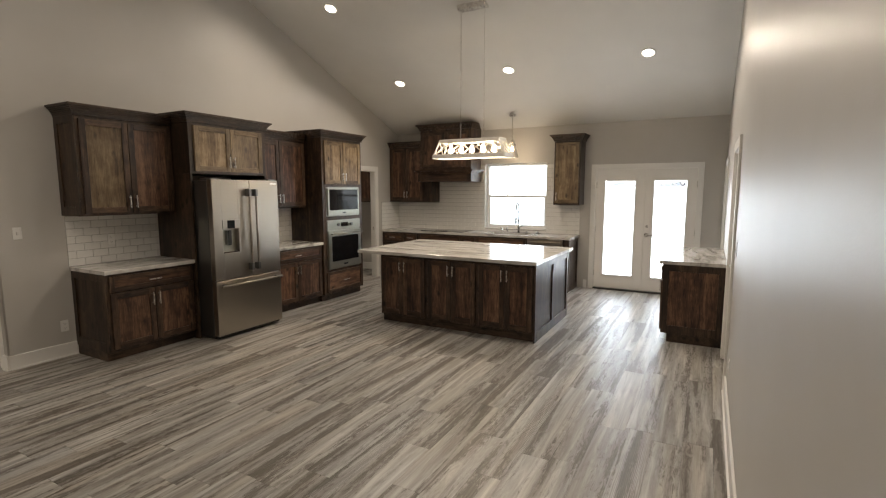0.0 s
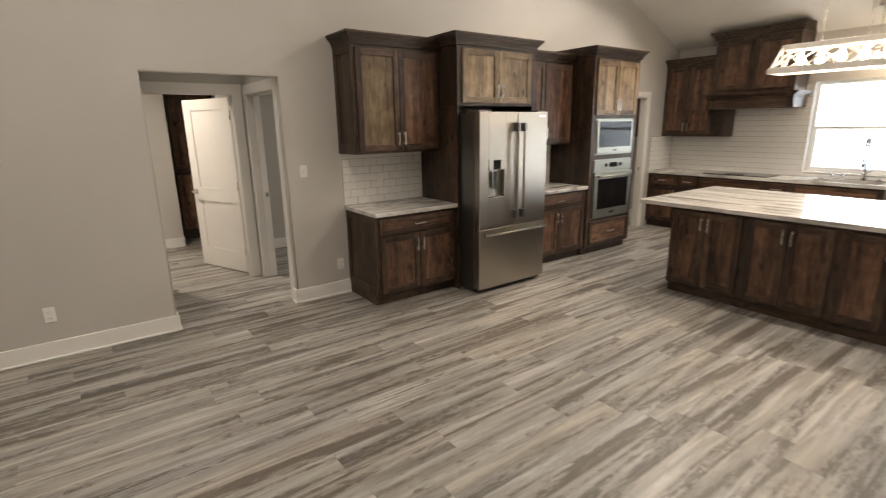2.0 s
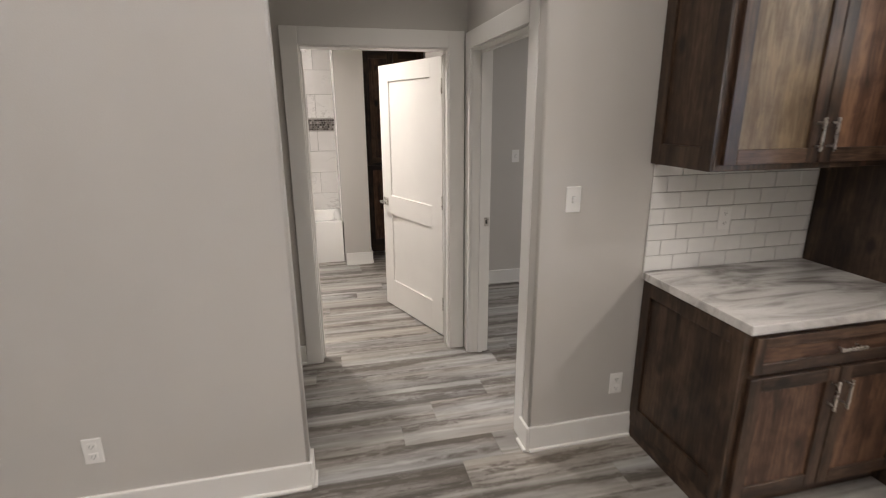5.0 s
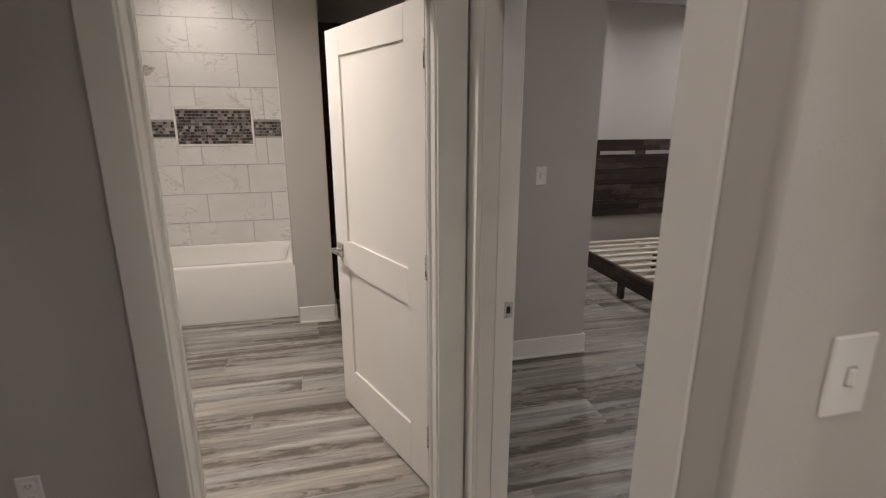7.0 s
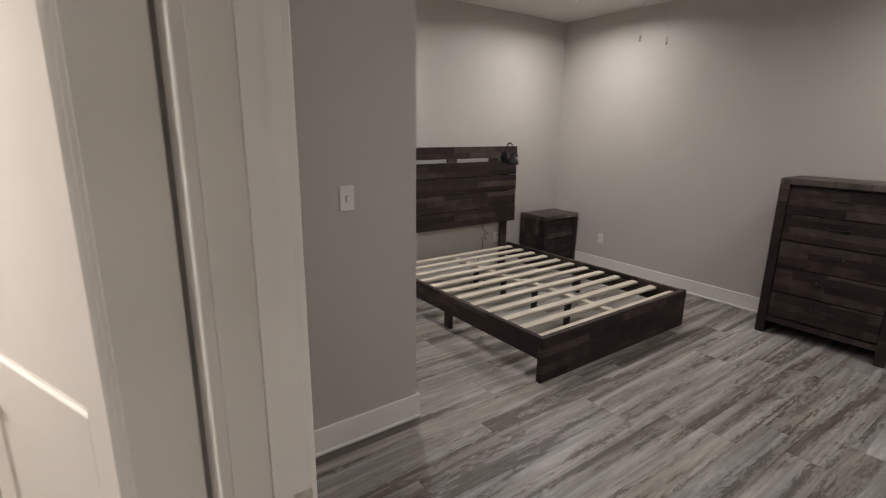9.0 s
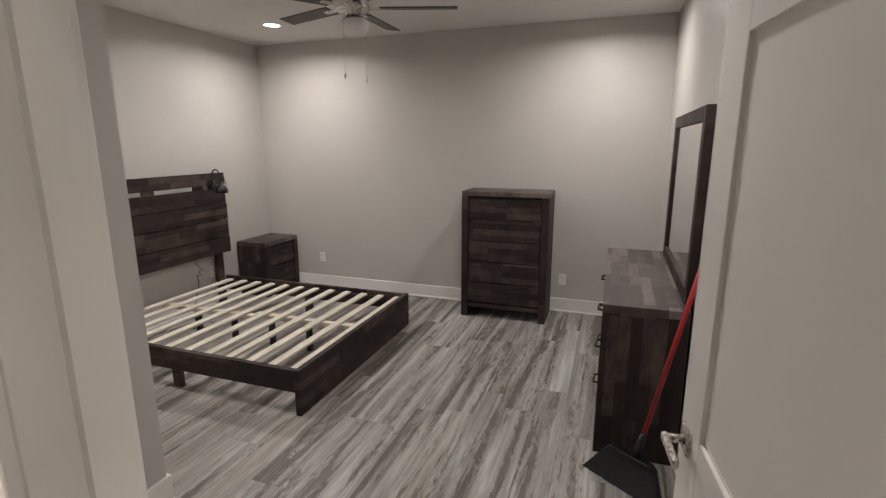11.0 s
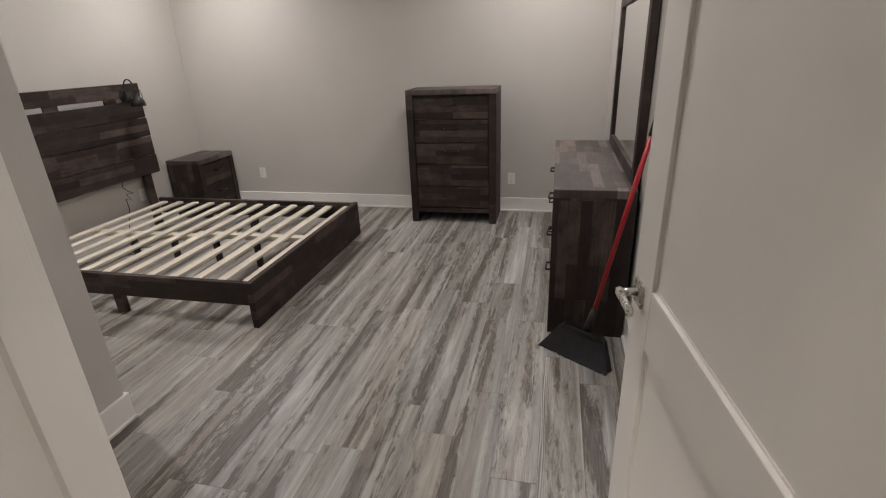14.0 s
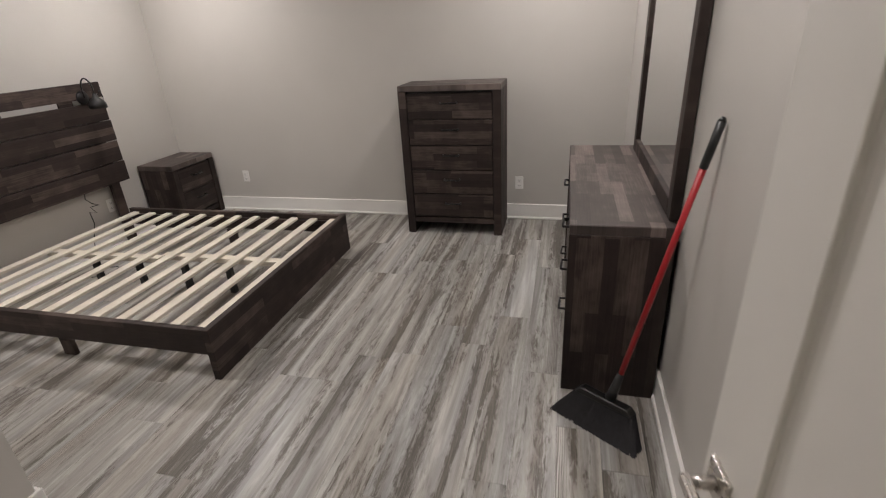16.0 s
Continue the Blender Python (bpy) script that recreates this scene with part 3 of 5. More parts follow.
# doors in the east wall: closed leaf near the base cabinet, cased opening further on
d4 = thing("door_4", pose(RIGHT, 5.92, 0, 0, 0, -90), "white closed shaker door in the side wall", "door", kind="structure")
door_frame(d4, 0.84, 2.05, 0.12)
leaf4 = thing("side_door", pose(RIGHT + 0.06, 5.897, 0.012, 0, 0, -90), "white two-panel shaker door, closed", "door")
lf = panel_leaf(leaf4, 0.795, 2.01)
lever(lf, 0.06, 0.0, 0.94, 1, -1)
d5 = thing("door_5", pose(RIGHT, 8.80, 0, 0, 0, -90), "white cased doorway to a side room", "door", kind="structure")
door_frame(d5, 0.78, 2.05, 0.12)

# french doors in the north wall
fd = thing("door_6", pose(3.98, BACK, 0), "white double french doors with full glass lites, closed", "door", kind="structure")
door_frame(fd, 1.56, 2.05, 0.16, both=False, cas=0.075)
part("threshold", boxes(((0.018, -0.03, 0), (1.542, 0.16, 0.022), 0.004)), M_BLACKM, fd, "dark bronze threshold")
for k in (0, 1):
    x0 = 0.020 + k * 0.761
    fdl = thing("french_door", pose(3.98 + x0, BACK + 0.03, 0.024), "white french door leaf with a tall glass lite", "door", "french doors")
    w, h, st, bt, tp = 0.758, 2.006, 0.125, 0.215, 0.175
    lf = part("door_leaf", boxes(((0, 0, 0), (st, 0.044, h), 0.002), ((w - st, 0, 0), (w, 0.044, h), 0.002), ((st, 0, 0), (w - st, 0.044, bt), 0.002), ((st, 0, h - tp), (w - st, 0.044, h), 0.002)), M_DOORP, fdl)
    bm = bmesh.new()
    for lo, hi in (((st - 0.012, -0.010, bt - 0.012), (st + 0.022, 0.0, h - tp + 0.012)), ((w - st - 0.022, -0.010, bt - 0.012), (w - st + 0.012, 0.0, h - tp + 0.012)),
                   ((st + 0.022, -0.010, bt - 0.012), (w - st - 0.022, 0.0, bt + 0.022)), ((st + 0.022, -0.010, h - tp - 0.022), (w - st - 0.022, 0.0, h - tp + 0.012))):
        box(bm, lo, hi, 0.003)
    part("lite_frame", bm, M_DOORP, lf)
    g = part("pane", boxes(((st, 0.018, bt), (w - st, 0.024, h - tp))), M_GLASS, lf)
    g.visible_shadow = False
    bl = bmesh.new()
    for i in range(13):
        box(bl, (st + 0.03, 0.008, h - tp - 0.115 + i * 0.007), (w - st - 0.03, 0.016, h - tp - 0.1092 + i * 0.007))
    part("raised_blind", bl, M_BLIND, lf, "grey mini blind drawn up inside the glass")
    if k == 0:
        part("astragal", boxes(((w - 0.012, -0.012, 0.0), (w + 0.016, -0.001, h), 0.002)), M_DOORP, lf)
    else:
        for z, r in ((0.93, 0.0), (1.07, 0.022)):
            if r:
                bm = cyl(bmesh.new(), (0.055, 0, z), (0.055, -0.022, z), r, 0.019)
                part("deadbolt", bm, M_NICKEL, lf, "round satin nickel deadbolt")
            else:
                lever(lf, 0.055, 0.0, z, 1, -1)
    for z in (0.25, 1.0, 1.75):
        xx = 0.0 if k == 0 else w
        part("hinge", cyl(bmesh.new(), (xx, -0.006, z - 0.05), (xx, -0.006, z + 0.05), 0.007, seg=8), M_NICKEL, lf)

# kitchen window, set in a tiled reveal
wn1 = thing("window_1", pose(1.955, BACK, 0.97), "white vinyl single-hung window above the sink", "window", kind="structure")
W, H = 1.185, 1.205
part("window_frame", boxes(((0, 0.09, 0), (0.035, 0.15, H), 0.003), ((W - 0.035, 0.09, 0), (W, 0.15, H), 0.003), ((0.035, 0.09, 0), (W - 0.035, 0.15, 0.04), 0.003), ((0.035, 0.09, H - 0.04), (W - 0.035, 0.15, H), 0.003)), M_VINYL, wn1)
part("meeting_rail", boxes(((0.035, 0.085, H / 2 - 0.02), (W - 0.035, 0.13, H / 2 + 0.02), 0.003)), M_VINYL, wn1)
part("lower_sash", boxes(((0.035, 0.10, 0.04), (0.065, 0.13, H / 2 - 0.02)), ((W - 0.065, 0.10, 0.04), (W - 0.035, 0.13, H / 2 - 0.02)), ((0.065, 0.10, 0.04), (W - 0.065, 0.13, 0.075))), M_VINYL, wn1)
part("muntin", boxes(((0.40, 0.112, H / 2 + 0.02), (0.418, 0.122, H - 0.04))), M_VINYL, wn1)
for z0, z1 in ((0.04, H / 2), (H / 2, H - 0.04)):
    g = part("pane", boxes(((0.035, 0.116, z0), (W - 0.035, 0.121, z1))), M_GLASS, wn1)
    g.visible_shadow = False
part("window_sill", boxes(((0.0, -0.004, -0.004), (W, 0.09, 0.012), 0.003)), M_SUBWAY, wn1)


# ---- switches and outlets ----
def plate(x, y, z, rz, kind, wall_name):
    """Cover plate on a wall; local -y points into the room."""
    lab = {"switch": "white rocker light switch on the %s", "outlet": "white duplex outlet on the %s"}[kind] % wall_name
    t = thing("light_switch" if kind == "switch" else "wall_outlet", pose(x, y, z, 0, 0, rz), lab, "switch" if kind == "switch" else "outlet")
    p = part("cover_plate", boxes(((-0.036, -0.006, -0.058), (0.036, 0.0, 0.058), 0.003)), M_PLATE, t)
    if kind == "switch":
        part("toggle", boxes(((-0.006, -0.014, -0.012), (0.006, -0.005, 0.012), 0.002)), M_PLATE, t)
        part("slot", boxes(((-0.008, -0.0066, -0.014), (0.008, -0.0058, 0.014))), M_GROUT, t)
    else:
        for dz in (-0.024, 0.024):
            part("receptacle", boxes(((-0.017, -0.0085, dz - 0.015), (0.017, -0.005, dz + 0.015), 0.003)), M_PLATE, t)
            part("slot", boxes(((-0.008, -0.0092, dz - 0.004), (-0.006, -0.0084, dz + 0.006)), ((0.006, -0.0092, dz - 0.004), (0.008, -0.0084, dz + 0.006)), ((-0.002, -0.0092, dz - 0.011), (0.002, -0.0084, dz - 0.007))), M_DARKSLOT, t)
    return t


plate(0.0, 2.492, 1.285, 90, "switch", "kitchen wall")
plate(0.0, 0.433, 0.35, 90, "outlet", "kitchen wall")
plate(0.0, 2.80, 0.32, 90, "outlet", "kitchen wall")
plate(RIGHT, 4.72, 1.24, -90, "switch", "side wall")
plate(RIGHT, 4.60, 0.34, -90, "outlet", "side wall")
plate(-2.44, 3.176, 1.262, 90, "switch", "bedroom wall")
plate(-3.765, BED_N, 0.362, 0, "outlet", "bedroom wall")
plate(-0.955, BED_N, 0.34, 0, "outlet", "bedroom wall")
plate(BED_W, 5.995, 0.36, 90, "outlet", "wall behind the bed")
plate(-1.20, 0.835, 0.42, 90, "outlet", "hall wall")


# ---- kitchen cabinets ----
def pull(parent, x, z, vertical, y=0.0, length=0.13):
    """Bar pull standing off a front whose face is at local y."""
    bm = bmesh.new()
    h = length / 2
    if vertical:
        box(bm, (x - 0.006, y - 0.034, z - h), (x + 0.006, y - 0.024, z + h), 0.002)
        for dz in (-h + 0.02, h - 0.02):
            cyl(bm, (x, y, z + dz), (x, y - 0.03, z + dz), 0.0045, seg=8)
    else:
        box(bm, (x - h, y - 0.034, z - 0.006), (x + h, y - 0.024, z + 0.006), 0.002)
        for dx in (-h + 0.02, h - 0.02):
            cyl(bm, (x + dx, y, z), (x + dx, y - 0.03, z), 0.0045, seg=8)
    return part("handle", bm, M_NICKEL, parent, "satin nickel bar pull")


def front(parent, kind, x0, x1, z0, z1, handle="", y=0.0, wood=None):
    """Shaker door or drawer front standing 20 mm proud of local y; handle: side and end, such as 'rb'."""
    s = 0.058 if kind == "door" else 0.042
    th = 0.020
    wood = wood or (M_ALDER if kind == "door" else M_ALDERH)
    frame = M_HSTILE_SHEEN if wood is M_HONEY_SHEEN else M_DARK if wood is M_DARK else M_STILE
    cross = M_HSTILEH_SHEEN if wood is M_HONEY_SHEEN else M_DARKH if wood is M_DARK else M_STILEH
    leaf = part(kind, boxes(((x0 + s - 0.003, y - 0.010, z0 + s - 0.003), (x1 - s + 0.003, y - 0.001, z1 - s + 0.003))), wood, parent, "stained knotty alder shaker " + ("door" if kind == "door" else "drawer front"))
    for a in (x0, x1 - s):
        part("stile", boxes(((a, y - th, z0), (a + s, y - 0.0005, z1), 0.0015)), frame, leaf)
    for a in (z0, z1 - s):
        part("rail", boxes(((x0 + s, y - th, a), (x1 - s, y - 0.0005, a + s), 0.0015)), cross, leaf)
    if handle == "m":
        pull(leaf, (x0 + x1) / 2, (z0 + z1) / 2, False, y - th)
    elif handle:
        hx = x0 + 0.03 if handle[0] == "l" else x1 - 0.03
        hz = z0 + 0.11 if handle[1] == "b" else z1 - 0.11
        pull(leaf, hx, hz, True, y - th)
    return leaf


def crown(parent, x0, x1, d, z, left=True, right=True, h=0.10, out=0.065, front_y=0.0):
    """Stepped crown moulding along the top front, mitred round the given ends."""
    bm = bmesh.new()
    steps = 7
    for i in range(steps):
        f = i / (steps - 1)
        o = 0.006 + out * (0.15 + 0.85 * f ** 1.6)
        box(bm, (x0 - (o if left else 0), front_y - o, z + h * i / steps), (x1 + (o if right else 0), d, z + h * (i + 1) / steps + (0.004 if i == steps - 1 else 0.0)))
    return part("crown_moulding", bm, M_DARKH, parent, "dark stained crown moulding")


def cabinet(name, label, m, w, d, z0, z1, fronts, toe=0.10, crown_ends=None, category="cabinet", group="", end_panel=""):
    """A face-frame cabinet: local x 0..w, front at y 0, back at y d, body z0..z1 with a recessed toe space."""
    t = thing(name, m, label, category, group)
    part("body", boxes(((0, 0, z0 + toe), (w, d, z1), 0.002)), M_DARK, t)
    if toe:
        part("toe_kick", boxes(((0.0, 0.065, z0), (w, d, z0 + toe))), M_DARKH, t)
    for f in fronts:
        front(t, *f)
    if crown_ends is not None:
        crown(t, 0, w, d, z1, *crown_ends)
    for side in end_panel:
        x = 0.0 if side == "l" else w
        o = -0.012 if side == "l" else 0.012
        a, b = sorted((x, x + o))
        part("end_panel", boxes(((a, 0.0, z0 + toe), (b, 0.06, z1), 0.001), ((a, d - 0.06, z0 + toe), (b, d, z1), 0.001), ((a, 0.06, z1 - 0.07), (b, d - 0.06, z1), 0.001), ((a, 0.06, z0 + toe), (b, d - 0.06, z0 + toe + 0.09), 0.001)), M_DARK, t)
    return t


def two_doors(x0, x1, z0, z1, end, g=0.03, woods=(None, None)):
    mid = (x0 + x1) / 2
    return [("door", x0 + g, mid - 0.003, z0, z1, "r" + end, 0.0, woods[0]), ("door", mid + 0.003, x1 - g, z0, z1, "l" + end, 0.0, woods[1])]


# west wall run, fronts face +x: local x is world y
def west(y, x):
    return pose(x, y, 0, 0, 0, 90)


cabinet("base_cabinet", "dark stained alder base cabinet with a drawer over two doors", west(2.905, 0.62), 0.925, 0.61, 0, 0.875,
        [("drawer", 0.03, 0.895, 0.70, 0.85, "m")] + two_doors(0, 0.925, 0.125, 0.68, "t"), end_panel="l")
# first door in the paler tone for the sheen it catches; same wood as the second
cabinet("wall_cabinet", "dark stained alder wall cabinet with two doors and crown", west(2.875, 0.365), 0.953, 0.36, 1.435, 2.40,
        two_doors(0.0, 0.953, 1.46, 2.37, "b", woods=(M_HSTILE_SHEEN, None)), toe=0, crown_ends=(True, False), end_panel="l")
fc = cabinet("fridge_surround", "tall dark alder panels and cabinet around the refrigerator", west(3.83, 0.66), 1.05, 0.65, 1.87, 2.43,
             two_doors(0.04, 1.01, 1.90, 2.40, "b", 0.02, (M_HONEY_SHEEN, M_HONEY_SHEEN)), toe=0, crown_ends=(True, True))
part("tall_panel", boxes(((0, 0, 0), (0.022, 0.65, 1.87), 0.001)), M_DARK, fc)
part("tall_panel", boxes(((1.028, 0, 0), (1.05, 0.65, 1.87), 0.001)), M_DARK, fc)
cabinet("base_cabinet", "dark stained alder base cabinet between refrigerator and ovens", west(4.885, 0.62), 1.03, 0.61, 0, 0.875,
        [("drawer", 0.03, 1.0, 0.70, 0.85, "m")] + two_doors(0, 1.03, 0.125, 0.68, "t"))
cabinet("wall_cabinet", "dark stained alder wall cabinet between refrigerator and ovens", west(4.885, 0.335), 1.03, 0.33, 1.43, 2.40,
        two_doors(0, 1.03, 1.46, 2.37, "b"), toe=0, crown_ends=(False, False))
cabinet("oven_cabinet", "tall dark alder oven tower with doors above and a drawer below", west(5.92, 0.655), 0.93, 0.645, 0, 2.46,
        [("drawer", 0.05, 0.88, 0.135, 0.44, "m")] + two_doors(0.02, 0.91, 1.78, 2.42, "b", 0.03, (M_HONEY_SHEEN, M_HONEY_SHEEN)), crown_ends=(True, True))

# counters
tagged(link_mesh("countertop", boxes(((0.0, 2.885, 0.8755), (0.655, 3.829, 0.915), 0.004)), M_STONE), "pale veined stone countertop on the base cabinet", "countertop")
tagged(link_mesh("countertop", boxes(((0.0, 4.881, 0.8755), (0.655, 5.919, 0.915), 0.004)), M_STONE), "pale veined stone countertop beside the ovens", "countertop")

# ---- refrigerator and ovens ----
fr = thing("refrigerator", west(3.855, 0.965), "stainless french-door refrigerator with water dispenser and bottom freezer", "refrigerator")
FW, FD = 0.925, 0.88
part("case", boxes(((0.006, 0.085, 0.03), (FW - 0.006, FD, 1.795), 0.006)), M_STEELD, fr, "dark grey refrigerator case")
lw = FW / 2 + 0.035
# left door, with the recess of the dispenser cut through its face
dl = part("door", boxes(((0.0, 0.0, 0.685), (0.115, 0.075, 1.805), 0.006), ((0.325, 0.0, 0.685), (lw - 0.003, 0.075, 1.805), 0.006),
                        ((0.112, 0.0, 0.685), (0.328, 0.075, 0.985), 0.002), ((0.112, 0.0, 1.36), (0.328, 0.075, 1.805), 0.002)), M_STEEL, fr, "brushed stainless refrigerator door")
part("dispenser_recess", boxes(((0.115, 0.055, 0.985), (0.325, 0.07, 1.36))), M_OVEN, dl, "grey dispenser recess")
part("dispenser_trim", boxes(((0.115, -0.004, 1.255), (0.325, 0.05, 1.36), 0.004)), M_STEEL, dl)
part("dispenser_tray", boxes(((0.118, 0.002, 0.985), (0.322, 0.055, 1.0), 0.003)), M_CHROME, dl)
part("dispenser_display", boxes(((0.175, -0.007, 1.262), (0.272, -0.003, 1.352), 0.001)), M_BLACKG, dl, "black dispenser display")
part("dispenser_paddle", boxes(((0.20, 0.02, 1.07), (0.245, 0.03, 1.24), 0.003)), M_BLACK, dl)
dr = part("door", boxes(((lw + 0.003, 0.0, 0.685), (FW, 0.075, 1.805), 0.006)), M_STEEL, fr, "brushed stainless refrigerator door")
part("badge", boxes(((FW - 0.12, -0.003, 1.755), (FW - 0.03, 0.001, 1.775))), M_PLATE, dr, "small pale maker's badge")
for owner, x in ((dl, lw - 0.045), (dr, lw + 0.045)):
    bm = tube(bmesh.new(), [(x, -0.058, 0.80), (x, -0.058, 1.66)], 0.0135, 12)
    part("handle", bm, M_STEEL, owner, "long tubular stainless handle")
    for z in (0.76, 1.62):
        part("handle_mount", boxes(((x - 0.017, -0.072, z), (x + 0.017, 0.0, z + 0.08), 0.004)), M_STEELD, owner)
fz = part("freezer_drawer", boxes(((0.0, 0.0, 0.055), (FW, 0.075, 0.675), 0.006)), M_STEEL, fr, "brushed stainless freezer drawer")
part("handle", tube(bmesh.new(), [(0.03, -0.058, 0.622), (FW - 0.03, -0.058, 0.622)], 0.0135, 12), M_STEEL, fz, "long tubular stainless handle")
for x in (0.07, FW - 0.10):
    part("handle_mount", boxes(((x, -0.055, 0.61), (x + 0.03, 0.0, 0.634), 0.003)), M_STEELD, fz)
part("grille", boxes(((0.01, 0.05, 0.022), (FW - 0.01, 0.09, 0.052))), M_BLACK, fr)
for x in (0.01, FW - 0.12):
    part("hinge_cover", boxes(((x, 0.03, 1.797), (x + 0.11, 0.20, 1.82), 0.004)), M_STEELD, fr)
for x in (0.08, FW - 0.08):
    for y in (0.12, FD - 0.10):
        part("foot", cyl(bmesh.new(), (x, y, 0), (x, y, 0.032), 0.02), M_BLACK, fr)

ov = thing("wall_oven", west(5.995, 0.632), "built-in stainless wall oven with a black glass door", "oven")
OW = 0.78
part("trim", boxes(((0.0, -0.026, 0.475), (OW, 0.0, 1.235), 0.003)), M_OVEN, ov)
pn = part("control_panel", boxes(((0.0, -0.040, 1.09), (OW, -0.026, 1.225), 0.003)), M_OVEN, ov)
part("display", boxes(((0.31, -0.042, 1.13), (0.47, -0.039, 1.19))), M_BLACKG, pn)
for x in (0.24, 0.54):
    part("knob", cyl(bmesh.new(), (x, -0.04, 1.16), (x, -0.068, 1.16), 0.022), M_STEELD, pn, "steel control knob")
odr = part("oven_door", boxes(((0.0, -0.055, 0.49), (OW, -0.026, 1.075), 0.004)), M_OVEN, ov)
part("oven_glass", boxes(((0.075, -0.0575, 0.60), (OW - 0.075, -0.0545, 0.985), 0.001)), M_BLACKG, odr, "black glass oven window")
part("handle", tube(bmesh.new(), [(0.02, -0.11, 1.025), (OW - 0.02, -0.11, 1.025)], 0.013, 12), M_OVEN, odr, "tubular stainless handle")
for x in (0.05, OW - 0.08):
    part("handle_mount", boxes(((x, -0.108, 1.014), (x + 0.03, -0.054, 1.036))), M_OVEN, odr)
part("badge", boxes(((OW / 2 - 0.05, -0.0572, 0.53), (OW / 2 + 0.05, -0.0548, 0.555))), M_BLACK, odr, "small dark maker's badge")
mw = thing("microwave", west(5.995, 0.632), "built-in stainless microwave with a dark glass door", "microwave")
part("trim", boxes(((0.0, -0.026, 1.29), (OW, 0.0, 1.735), 0.003)), M_OVEN, mw)
md = part("microwave_door", boxes(((0.02, -0.045, 1.31), (OW - 0.02, -0.026, 1.715), 0.003)), M_OVEN, mw)
part("glass", boxes(((0.055, -0.0475, 1.385), (OW - 0.055, -0.0445, 1.70), 0.001)), M_BLACKG, md, "dark mirror-like glass")
part("badge", boxes(((OW / 2 - 0.04, -0.0472, 1.335), (OW / 2 + 0.04, -0.0448, 1.352))), M_BLACK, md)

# ---- island ----
isl = thing("kitchen_island", pose(2.02, 5.475, 0), "large dark stained alder kitchen island with three pairs of doors", "kitchen island")
IW, ID = 2.045, 1.40
part("body", boxes(((0, 0, 0.10), (IW, ID, 0.873), 0.002)), M_DARK, isl)
part("toe_kick", boxes(((0.0, 0.05, 0), (IW - 0.02, ID - 0.06, 0.10))), M_DARKH, isl)
for k in range(3):
    w3 = IW / 3
    for f in two_doors(k * w3, (k + 1) * w3, 0.125, 0.845, "t", 0.022):
        front(isl, *f)
pan = bmesh.new()
for lo, hi in (((IW, 0, 0.0), (IW + 0.016, 0.075, 0.873)), ((IW, ID - 0.075, 0.0), (IW + 0.016, ID, 0.873)), ((IW, ID / 2 - 0.04, 0.11), (IW + 0.016, ID / 2 + 0.04, 0.80)),
               ((IW, 0.075, 0.80), (IW + 0.016, ID - 0.075, 0.873)), ((IW, 0.075, 0.0), (IW + 0.016, ID - 0.075, 0.11))):
    box(pan, lo, hi, 0.0015)
part("end_panel", pan, M_DARK, isl)
op = part("outlet", boxes(((IW + 0.016, ID / 2 - 0.02, 0.71), (IW + 0.022, ID / 2 + 0.055, 0.80), 0.002)), M_BLACK, isl, "black outlet on the island end")
tagged(link_mesh("island_countertop", boxes(((1.68, 5.43, 0.874), (4.10, 7.02, 0.915), 0.005)), M_STONE_X), "large pale veined stone slab on the island, overhanging one end", "countertop")

# ---- north wall run ----
NF = 8.345
units = [("base_cabinet", "dark alder base cabinet with a drawer over a door", 0.0, 0.52, [("drawer", 0.02, 0.50, 0.70, 0.85, "m"), ("door", 0.02, 0.50, 0.125, 0.68, "rt")]),
         ("base_cabinet", "narrow dark alder base cabinet beside the cooktop", 0.522, 0.30, [("drawer", 0.02, 0.28, 0.70, 0.85, "m"), ("door", 0.02, 0.28, 0.125, 0.68, "rt")]),
         ("base_cabinet", "wide dark alder base cabinet under the cooktop", 0.824, 0.92, [("drawer", 0.02, 0.90, 0.70, 0.85, "")] + two_doors(0, 0.92, 0.125, 0.68, "t")),
         ("base_cabinet", "narrow dark alder base cabinet beside the sink", 1.746, 0.30, [("drawer", 0.02, 0.28, 0.70, 0.85, "m"), ("door", 0.02, 0.28, 0.125, 0.68, "rt")]),
         ("sink_cabinet", "wide dark alder sink base cabinet with two doors", 2.048, 0.95, [("drawer", 0.02, 0.93, 0.70, 0.85, "")] + two_doors(0, 0.95, 0.125, 0.68, "t"))]
for nm, lab, x, w, fr_ in units:
    cabinet(nm, lab, pose(x, NF, 0), w, 0.60, 0, 0.875, fr_, group="north base cabinets")
end = cabinet("end_cabinet", "tall dark alder end panel beside the dishwasher", pose(3.612, NF, 0), 0.10, 0.60, 0, 0.875, [], toe=0.0, end_panel="r")
dw = thing("dishwasher", pose(3.0, NF, 0), "stainless dishwasher under the counter", "dishwasher")
part("tub_body", boxes(((0.004, 0.02, 0.10), (0.606, 0.58, 0.868))), M_STEELD, dw)
dd = part("door", boxes(((0.004, -0.02, 0.11), (0.606, 0.02, 0.865), 0.004)), M_STEEL, dw, "brushed stainless dishwasher door")
part("handle", boxes(((0.03, -0.055, 0.80), (0.58, -0.02, 0.83), 0.006)), M_STEEL, dd)
part("toe_plate", boxes(((0.004, 0.05, 0.0), (0.606, 0.07, 0.10))), M_BLACK, dw)
ct = bmesh.new()
SX0, SX1, SY0, SY1 = 2.20, 2.92, 8.44, 8.82
